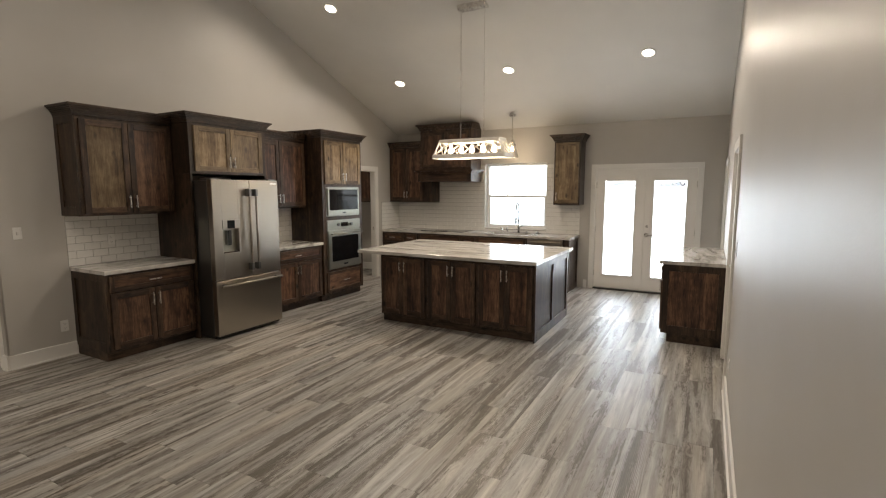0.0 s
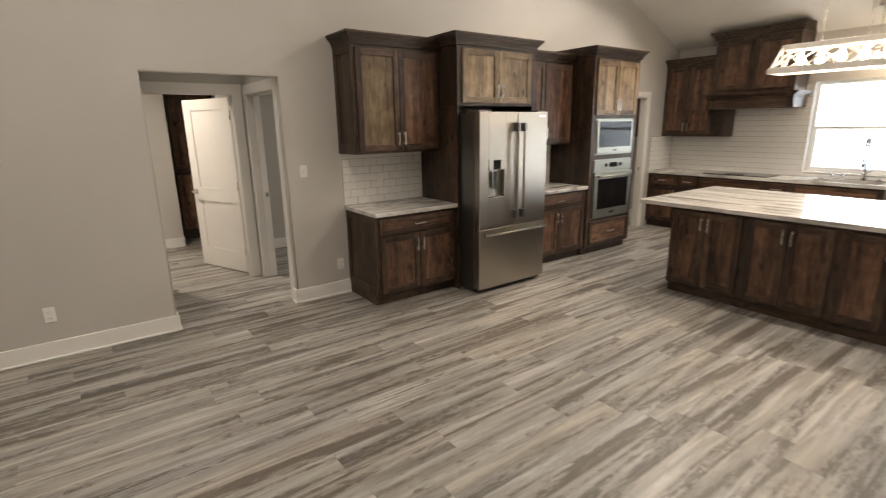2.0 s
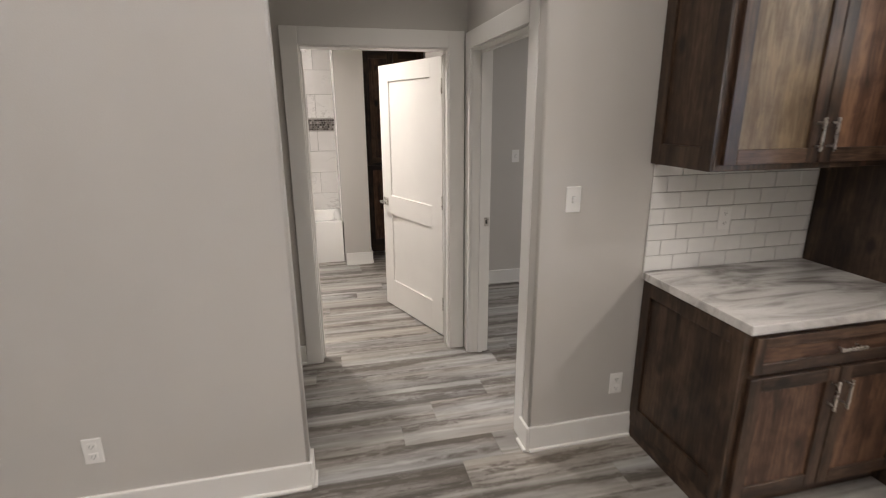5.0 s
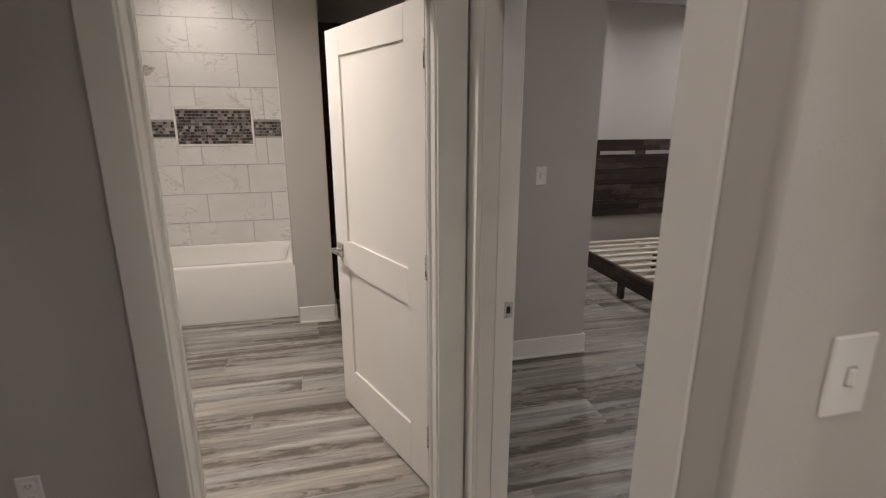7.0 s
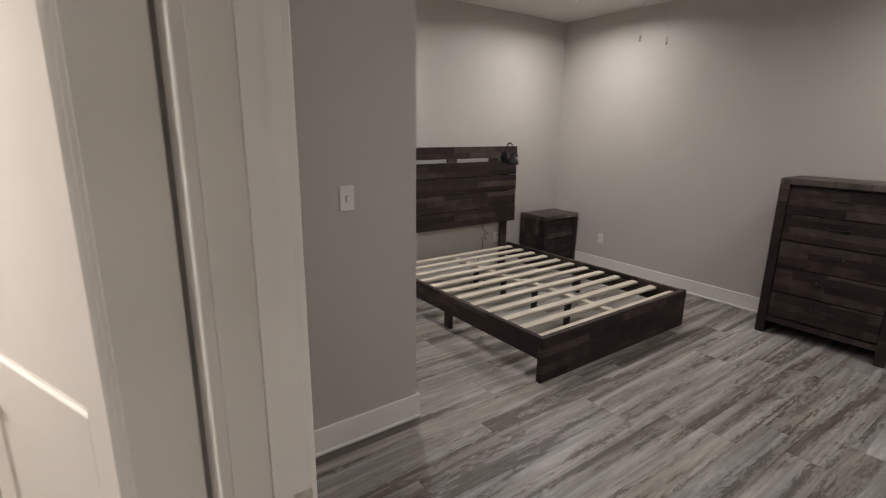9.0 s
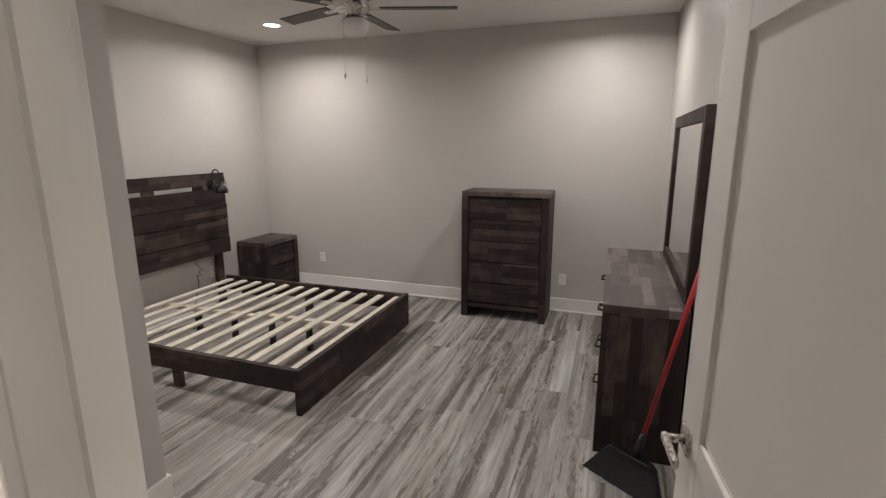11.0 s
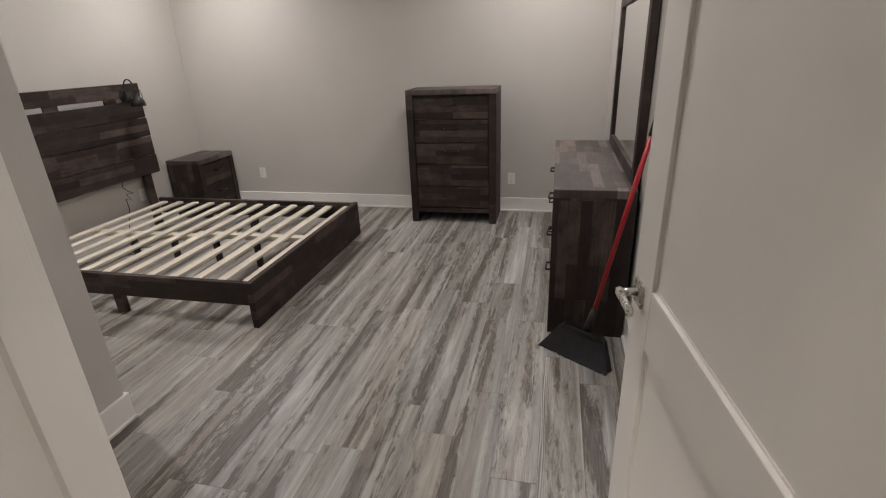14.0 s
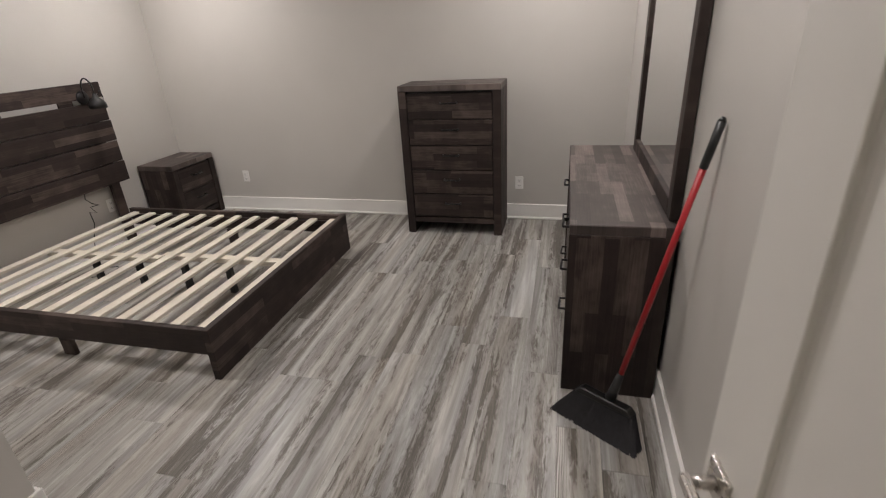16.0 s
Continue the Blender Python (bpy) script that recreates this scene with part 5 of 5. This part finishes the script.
for y0, lab in ((5.975, "black gooseneck reading lamp clipped to the headboard"), (4.46, "black gooseneck reading lamp on the far end of the headboard")):
    sc = thing("reading_lamp", pose(-4.382, y0, 1.29), lab, "lamp", "headboard lamps")
    part("back_plate", ring_surface(bmesh.new(), [(0.001, 0.02), (0.045, 0.018), (0.055, 0.0), (0.055, -0.002)], 20), M_BLACKM, sc).matrix_basis = pose(0, 0, 0, 0, 90, 0)
    arc = [(0.02, 0, 0.0)] + [(0.075 - 0.055 * math.cos(a), 0.0, 0.06 + 0.085 * math.sin(a)) for a in [math.pi * i / 10 for i in range(0, 11)]] + [(0.13, 0, 0.02)]
    part("gooseneck", tube(bmesh.new(), arc, 0.006, 8), M_BLACKM, sc)
    part("shade", ring_surface(bmesh.new(), [(0.016, 0.03), (0.022, 0.0), (0.05, -0.025), (0.062, -0.05), (0.066, -0.085), (0.062, -0.085), (0.055, -0.05), (0.04, -0.02)], 20, (0.13, 0)), M_BLACKM, sc, "black metal bell shade")
    part("yoke", tube(bmesh.new(), [(0.13, 0.02, 0.0), (0.13, 0.055, 0.05), (0.13, 0.07, 0.0), (0.13, 0.066, -0.06)], 0.004, 6), M_BLACKM, sc)
    pts = [(-0.02, -0.24, -0.66), (-0.03, -0.26, -0.78), (-0.02, -0.22, -0.83), (-0.03, -0.16, -0.86), (-0.02, -0.25, -0.85), (-0.03, -0.20, -0.92), (-0.02, -0.27, -0.89), (0.0, -0.28, -0.98), (0.02, -0.34, -1.08), (0.05, -0.42, -1.255), (0.20, -0.55, -1.256), (0.36, -0.50, -1.256), (0.45, -0.62, -1.256), (0.30, -0.70, -1.256)]
    part("cord", tube(bmesh.new(), pts, 0.0038, 6), M_BLACK, sc, "loose black power cord")


def bar_handle(parent, x, z, y=0.0, length=0.11):
    bm = tube(bmesh.new(), [(x - length / 2, y, z), (x - length / 2, y - 0.032, z), (x + length / 2, y - 0.032, z), (x + length / 2, y, z)], 0.007, 6)
    return part("handle", bm, M_BLACKM, parent, "black iron bar handle")


def chest(name, label, category, m, w, d, h, rows, cols=1, foot=0.05, post=0.065, top=0.045):
    """A case of drawers: posts at the ends, slab top, inset strip-wood drawers; front at local y 0."""
    t = thing(name, m, label, category)
    # top takes the lightened copy, its overhead light set in the colour
    part("top", boxes(((0, 0, h - top), (w, d, h), 0.003)), M_STRIP_LIT, t, "top of mixed grey-brown strips")
    for x in (0, w - post):
        part("side", boxes(((x, 0, 0), (x + post, d, h - top), 0.003)), M_STRIP_S, t)
    part("back", boxes(((post, d - 0.02, foot), (w - post, d, h - top))), M_BLACK, t)
    part("carcass", boxes(((post, 0.03, foot), (w - post, d - 0.02, h - top))), M_BLACK, t, "dark carcass behind the drawers")
    part("bottom_rail", boxes(((post, 0.012, foot), (w - post, 0.03, foot + 0.045), 0.002)), M_STRIP_X, t)
    z0, z1 = foot + 0.055, h - top - 0.012
    dh = (z1 - z0) / rows
    cw = (w - 2 * post) / cols
    for c in range(cols):
        for r in range(rows):
            x0, x1 = post + c * cw + 0.006, post + (c + 1) * cw - 0.006
            a, b = z0 + r * dh + 0.004, z0 + (r + 1) * dh - 0.004
            dr_ = part("drawer", boxes(((x0, 0.008, a), (x1, 0.029, b), 0.002)), M_STRIP_X, t)
            bar_handle(dr_, (x0 + x1) / 2, (a + b) / 2 + dh * 0.12, 0.008, 0.13 if cols == 1 and w > 0.6 else 0.11)
    return t


chest("chest_of_drawers", "tall dark grey-brown chest with five drawers", "chest of drawers", pose(-1.888, 6.52, 0), 0.828, 0.40, 1.246, 5, foot=0.10)
chest("nightstand", "dark grey-brown two-drawer nightstand in the corner", "nightstand", pose(-4.098, 6.372, 0, 0, 0, 90), 0.576, 0.385, 0.615, 2)
chest("dresser", "long dark grey-brown dresser with six drawers", "dresser", pose(-0.533, 6.133, 0, 0, 0, -90), 1.50, 0.42, 0.865, 3, 2, post=0.05)

mr = thing("dresser_mirror", pose(-0.136, 6.03, 0.865, 0, 0, -90), "tall mirror in a dark wooden frame standing on the dresser", "mirror")
MW, MH, MB = 1.32, 1.0, 0.075
part("frame", boxes(((0, 0, 0), (MB, 0.042, MH), 0.003), ((MW - MB, 0, 0), (MW, 0.042, MH), 0.003), ((MB, 0, 0), (MW - MB, 0.042, MB), 0.003), ((MB, 0, MH - MB), (MW - MB, 0.042, MH), 0.003)), M_STRIP_Z, mr, "dark strip-wood mirror frame")
part("mirror_glass", boxes(((MB - 0.004, 0.015, MB - 0.004), (MW - MB + 0.004, 0.02, MH - MB + 0.004))), M_MIRROR, mr, "clear silvered mirror glass")
part("back_board", boxes(((MB - 0.004, 0.022, MB - 0.004), (MW - MB + 0.004, 0.034, MH - MB + 0.004))), M_BLACK, mr)

br = thing("broom", pose(0, 0, 0), "red-handled broom with a black angled head leaning on the wall", "broom")
foot, tip = Vector((-0.303, 4.405, 0.276)), Vector((-0.107, 4.325, 1.352))
way = (tip - foot).normalized()
part("handle", cyl(bmesh.new(), foot, tip - way * 0.16, 0.0115, seg=14), M_RED, br, "glossy red metal handle")
part("grip", cyl(cyl(bmesh.new(), tip - way * 0.165, tip - way * 0.012, 0.0135, seg=14), tip - way * 0.014, tip, 0.0135, 0.006, 14), M_BLACK, br, "black plastic hand grip")
part("socket", cyl(bmesh.new(), (-0.329, 4.405, 0.165), foot + way * 0.03, 0.024, 0.0145, 14), M_BLACK, br)
a, b = Vector((-0.547, 4.500, 0.0)), Vector((-0.228, 4.284, 0.0))
side = (b - a).normalized()
nrm = Vector((-side.y, side.x, 0))
near, away = Vector((-0.468, 4.468, 0.150)), Vector((-0.232, 4.345, 0.132))
blk = bmesh.new()
o = [near, away, away.lerp(near, 0.10) + Vector((0, 0, 0.030)), near.lerp(away, 0.12) + Vector((0, 0, 0.034))]
fr_v = [blk.verts.new(p - nrm * 0.022) for p in o]
bk_v = [blk.verts.new(p + nrm * 0.022) for p in o]
blk.faces.new(fr_v)
blk.faces.new(bk_v[::-1])
for i in range(4):
    blk.faces.new((fr_v[i], bk_v[i], bk_v[(i + 1) % 4], fr_v[(i + 1) % 4]))
bmesh.ops.recalc_face_normals(blk, faces=blk.faces)
bmesh.ops.bevel(blk, geom=list(blk.edges), offset=0.006, segments=2, profile=0.5, affect="EDGES")
part("head_block", blk, M_BLACKM, br, "black plastic broom head")
rr = random.Random(7)
bri = bmesh.new()
for i in range(1300):
    f = rr.random()
    top_p = near.lerp(away, 0.02 + 0.96 * f) + Vector((0, 0, 0.008)) + nrm * rr.uniform(-0.018, 0.018)
    low_p = a.lerp(b, -0.04 + 1.08 * f) + nrm * rr.uniform(-0.034, 0.034) + Vector((0, 0, 0.004 * rr.random()))
    d = side * 0.0026
    e = nrm * 0.0022
    q = [bri.verts.new(p) for p in (top_p - d, top_p + d, top_p + e, low_p - d * 1.4, low_p + d * 1.4, low_p + e)]
    for fc_ in ((0, 1, 4, 3), (1, 2, 5, 4), (2, 0, 3, 5)):
        bri.faces.new([q[k] for k in fc_])
bristles = part("bristles", bri, M_BRISTLE, br, "grey-black splayed bristles")
bristles["kind"] = "stuff"

fan = thing("ceiling_fan", pose(-2.21, 5.13, BED_H), "brushed nickel ceiling fan with dark wooden blades and pull chains", "ceiling fan")
part("canopy", ring_surface(bmesh.new(), [(0.001, 0.0), (0.075, 0.0), (0.07, -0.04), (0.03, -0.07), (0.001, -0.071)], 24), M_NICKEL, fan)
part("downrod", cyl(bmesh.new(), (0, 0, -0.06), (0, 0, -0.16), 0.013), M_NICKEL, fan)
part("motor_housing", ring_surface(bmesh.new(), [(0.02, -0.15), (0.09, -0.165), (0.105, -0.20), (0.10, -0.25), (0.06, -0.275), (0.06, -0.30), (0.001, -0.30)], 28), M_NICKEL, fan)
part("light_bowl", ring_surface(bmesh.new(), [(0.075, -0.30), (0.095, -0.32), (0.09, -0.37), (0.06, -0.40), (0.001, -0.41)], 28), M_PLATE, fan, "frosted glass light bowl, off")
for i in range(5):
    an = math.radians(18 + 72 * i)
    hold = part("blade", boxes(((0.17, -0.062, -0.232), (0.68, 0.062, -0.224), 0.003)), M_BLADE, fan, "dark wooden fan blade")
    hold.matrix_basis = pose(0, 0, 0, 0, 0, math.degrees(an)) @ pose(0, 0, 0, 8, 0, 0)
    arm = part("blade_arm", boxes(((0.08, -0.02, -0.238), (0.24, 0.02, -0.232), 0.002)), M_NICKEL, fan)
    arm.matrix_basis = hold.matrix_basis
for x, y in ((-0.02, -0.11), (0.02, 0.11)):
    bm = cyl(bmesh.new(), (x, y, -0.29), (x, y, -0.64), 0.0011, seg=6)
    cyl(bm, (x, y, -0.64), (x, y, -0.685), 0.006, seg=10)
    part("pull_chain", bm, M_NICKEL, fan, "thin pull chain with a small fob")
for x in (-3.67, -0.72):
    for y in (6.19, 3.95 if x > -2 else 4.15):
        downlight(x, y, BED_H, 0, 7.6 if y < 4 else 9.5 if x > -2 else 10.4, NEUTRAL, "round recessed LED light in the bedroom ceiling, lit", 162)

# ---- tiles ----
def tile_mesh(name, w, d, h, bev=0.0012):
    bm = bmesh.new()
    box(bm, (0, -d, 0), (w, 0, h), 0)
    for v in bm.verts:
        if v.co.y < -d / 2:
            v.co.x += bev if v.co.x < w / 2 else -bev
            v.co.z += bev if v.co.z < h / 2 else -bev
    me = bpy.data.meshes.new(name)
    bm.to_mesh(me)
    bm.free()
    return me


MESHES = {}


def lay_tiles(parent, m, w, h, z0, u0, u1, z1, gap, depth, material, name, holes=(), offset=0.5):
    """Running-bond tiles on a plane: local x along the wall, local -y out of it; clipped at the ends and round holes."""
    row = 0
    z = z0
    while z < z1 - 0.01:
        hh_ = min(h, z1 - z)
        u = u0 - (w * offset if row % 2 else 0)
        while u < u1 - 0.005:
            rects = [(max(u, u0), min(u + w - gap, u1), z, z + hh_ - gap)]
            for ha, hb_, hz0, hz1 in holes:
                nxt = []
                for a_, b_, c_, d_ in rects:
                    if b_ <= ha or a_ >= hb_ or d_ <= hz0 or c_ >= hz1:
                        nxt.append((a_, b_, c_, d_))
                        continue
                    m0, m1 = max(a_, ha), min(b_, hb_)
                    nxt += [(a_, m0, c_, d_), (m1, b_, c_, d_), (m0, m1, c_, hz0), (m0, m1, hz1, d_)]
                rects = [r_ for r_ in nxt if r_[1] - r_[0] > 0.008 and r_[3] - r_[2] > 0.008]
            for a_, b_, c_, d_ in rects:
                key = (name, round(b_ - a_, 3), round(d_ - c_, 3), depth)
                if key not in MESHES:
                    MESHES[key] = tile_mesh(name, b_ - a_, depth, d_ - c_)
                    MESHES[key].materials.append(material)
                ob = new(name, MESHES[key])
                ob.parent = parent
                ob.matrix_basis = m @ pose(a_, 0, c_)
            u += w
        z += h
        row += 1


def backsplash(name, lo, hi, label):
    return tagged(link_mesh(name, boxes((lo, hi)), M_GROUT), label, "backsplash", kind="structure")


SUB = "white glazed subway tile backsplash with grey grout"
b1 = backsplash("backsplash_west", (0.0005, 2.885, 0.9155), (0.005, 3.829, 1.4295), SUB)
lay_tiles(b1, pose(0.005, 0, 0, 0, 0, 90), 0.1525, 0.0765, 0.917, 2.887, 3.828, 1.429, 0.0025, 0.006, M_SUBWAY, "tile")
b2 = backsplash("backsplash_ovens", (0.0005, 4.881, 0.9155), (0.005, 5.919, 1.4295), SUB)
lay_tiles(b2, pose(0.005, 0, 0, 0, 0, 90), 0.1525, 0.0765, 0.917, 4.883, 5.918, 1.429, 0.0025, 0.006, M_SUBWAY, "tile")
b3 = tagged(link_mesh("backsplash_north", boxes(((0.006, BACK - 0.005, 0.9155), (0.97, BACK - 0.0005, 1.459)), ((0.97, BACK - 0.005, 0.9155), (1.95, BACK - 0.0005, 2.03)), ((1.95, BACK - 0.005, 0.9155), (3.15, BACK - 0.0005, 0.966)), ((3.15, BACK - 0.005, 0.9155), (3.74, BACK - 0.0005, 1.439)), ((3.15, BACK - 0.005, 1.439), (3.328, BACK - 0.0005, 2.16))), M_GROUT), SUB, "backsplash", kind="structure")
lay_tiles(b3, pose(0, BACK - 0.005, 0), 0.1525, 0.0765, 0.917, 0.01, 3.738, 2.155, 0.0025, 0.006, M_SUBWAY, "tile",
          [(0.0, 0.97, 1.44, 3), (0.97, 1.82, 2.0, 3), (1.955, 3.145, 0.955, 3), (3.325, 3.8, 1.42, 3)])
b4 = backsplash("backsplash_return", (0.0005, 8.315, 0.9155), (0.005, 8.944, 1.4595), SUB)
lay_tiles(b4, pose(0.005, 0, 0, 0, 0, 90), 0.1525, 0.0765, 0.917, 8.318, 8.938, 1.459, 0.0025, 0.006, M_SUBWAY, "tile")
plate(0.0115, 3.30, 1.16, 90, "outlet", "tiled backsplash")

# tub surround: large marble-look tiles on three walls, with a mosaic niche and band
NY0, NY1, NZ0, NZ1, BZ0, BZ1 = 0.607, 1.227, 1.395, 1.694, 1.46, 1.60
TX = -4.405
s1 = tagged(link_mesh("tub_surround_back", boxes(((-4.4195, 0.224, 0.49), (TX, 1.569, NZ0)), ((-4.4195, 0.224, NZ1), (TX, 1.569, BED_H - 0.001)), ((-4.4195, 0.224, NZ0), (TX, NY0, NZ1)), ((-4.4195, NY1, NZ0), (TX, 1.569, NZ1))), M_GROUTL), "marble-look tub surround with mosaic niche", "tile wall", kind="structure")
lay_tiles(s1, pose(TX, 0, 0, 0, 0, 90), 0.56, 0.262, 0.162, 0.226, 1.567, 1.45, 0.003, 0.008, M_MARBLE, "tile", [(NY0 - 0.02, NY1 + 0.02, NZ0 - 0.02, NZ1 + 0.02), (0, 2, BZ0 - 0.005, BZ1 + 0.005), (0, 2, 0, 0.47)], 0.33)
lay_tiles(s1, pose(TX, 0, 0, 0, 0, 90), 0.56, 0.278, BZ1 + 0.006, 0.226, 1.567, BED_H - 0.01, 0.003, 0.008, M_MARBLE, "tile", [(NY0 - 0.02, NY1 + 0.02, NZ0 - 0.02, NZ1 + 0.02)], 0.33)
s2 = tagged(link_mesh("tub_surround_end", boxes(((-4.405, 0.2155, 0.49), (-3.45, 0.222, BED_H - 0.001))), M_GROUTL), "marble-look tiles on the end wall of the tub", "tile wall", kind="structure")
lay_tiles(s2, pose(-3.45, 0.222, 0, 0, 0, 180), 0.61, 0.305, 0.50, 0.0, 0.95, BED_H - 0.01, 0.003, 0.008, M_MARBLE, "tile", offset=0.33)
s3 = tagged(link_mesh("tub_surround_foot", boxes(((-4.405, 1.560, 0.49), (-3.45, 1.5695, BED_H - 0.001))), M_GROUTL), "marble-look tiles on the foot wall of the tub", "tile wall", kind="structure")
lay_tiles(s3, pose(-4.40, 1.560, 0), 0.61, 0.305, 0.50, 0.0, 0.95, BED_H - 0.01, 0.003, 0.008, M_MARBLE, "tile", offset=0.33)

nt = bmesh.new()
for lo, hi in (((TX - 0.012, NY0 - 0.018, NZ0 - 0.018), (TX + 0.012, NY0, NZ1 + 0.018)), ((TX - 0.012, NY1, NZ0 - 0.018), (TX + 0.012, NY1 + 0.018, NZ1 + 0.018)), ((TX - 0.012, NY0, NZ0 - 0.018), (TX + 0.012, NY1, NZ0)), ((TX - 0.012, NY0, NZ1), (TX + 0.012, NY1, NZ1 + 0.018))):
    box(nt, lo, hi, 0.003)
part("niche_trim", nt, M_PORC, s1, "white niche trim")
mo = bmesh.new()
rr = random.Random(11)


def mosaic(y0, y1, z0, z1, x):
    z = z0
    while z < z1 - 0.02:
        y = y0 - rr.random() * 0.02
        while y < y1 - 0.004:
            w = rr.choice((0.024, 0.028, 0.032))
            a_, b_ = max(y, y0), min(y + w, y1)
            if b_ - a_ > 0.006:
                top = x + 0.006 + rr.random() * 0.002
                v = [mo.verts.new(p) for p in ((x, a_, z), (x, b_, z), (x, b_, z + 0.0238), (x, a_, z + 0.0238), (top, a_ + 0.001, z + 0.001), (top, b_ - 0.001, z + 0.001), (top, b_ - 0.001, z + 0.0228), (top, a_ + 0.001, z + 0.0228))]
                for q in ((4, 5, 6, 7), (0, 1, 5, 4), (1, 2, 6, 5), (2, 3, 7, 6), (3, 0, 4, 7)):
                    mo.faces.new([v[k] for k in q])
            y += w + 0.002
        z += 0.0262


mosaic(NY0, NY1, NZ0 + 0.002, NZ1, TX - 0.012)
mosaic(0.235, NY0 - 0.02, BZ0, BZ1, TX)
mosaic(NY1 + 0.02, 1.56, BZ0, BZ1, TX)
mp = part("mosaic_tiles", mo, M_MOSAIC, s1, "small dark and pale glass mosaic tiles")
mp["kind"] = "stuff"

# ---- floor planks ----
PW, PL, GAP = 0.1815, 1.22, 0.0003
rr = random.Random(21)


def plank_verts(x0, x1, y0, y1):
    c = 0.0007
    return [(x0, y0, -0.0065), (x1, y0, -0.0065), (x1, y1, -0.0065), (x0, y1, -0.0065), (x0, y0, -0.0012), (x1, y0, -0.0012), (x1, y1, -0.0012), (x0, y1, -0.0012),
            (x0 + c, y0 + c, 0), (x1 - c, y0 + c, 0), (x1 - c, y1 - c, 0), (x0 + c, y1 - c, 0)]


PLANK_FACES = [(8, 9, 10, 11), (4, 5, 9, 8), (5, 6, 10, 9), (6, 7, 11, 10), (7, 4, 8, 11), (0, 1, 5, 4), (1, 2, 6, 5), (2, 3, 7, 6), (3, 0, 4, 7)]
planks = []
for k in range(-26, 42):
    x0, x1 = k * PW + GAP, (k + 1) * PW - GAP
    lo, hi = (SOUTH, BACK + 0.02) if x0 >= -0.02 else (-0.1, 8.95)
    if x0 > 5.9:
        lo = 4.4
    y = lo - rr.random() * PL
    while y < hi:
        a_, b_ = max(y + GAP, lo), min(y + PL - GAP, hi)
        if b_ - a_ > 0.03:
            planks.append((x0, x1, a_, b_))
        y += PL


def nearness(p):
    x, y = (p[0] + p[1]) / 2, (p[2] + p[3]) / 2
    return abs(y - 2.2) if x > 0 else abs(y - 3.6) * 0.75


planks.sort(key=nearness)
made = {}
for p in planks[:300]:
    key = round(p[3] - p[2], 3)
    if key not in made:
        me = bpy.data.meshes.new("floor_plank")
        me.from_pydata(plank_verts(0, PW - 2 * GAP, 0, p[3] - p[2]), [], PLANK_FACES)
        me.materials.append(M_PLANK)
        made[key] = me
    ob = new("floor_plank", made[key])
    ob.location = (p[0], p[2], 0)
    ob.parent = floor
vs, fs = [], []
for p in planks[300:]:
    n0 = len(vs)
    vs += plank_verts(*p)
    fs += [tuple(i + n0 for i in f) for f in PLANK_FACES]
me = bpy.data.meshes.new("far_planks")
me.from_pydata(vs, [], fs)
me.materials.append(M_PLANKJ)
far = new("far_planks", me)
far.parent = floor
far["kind"] = "stuff"
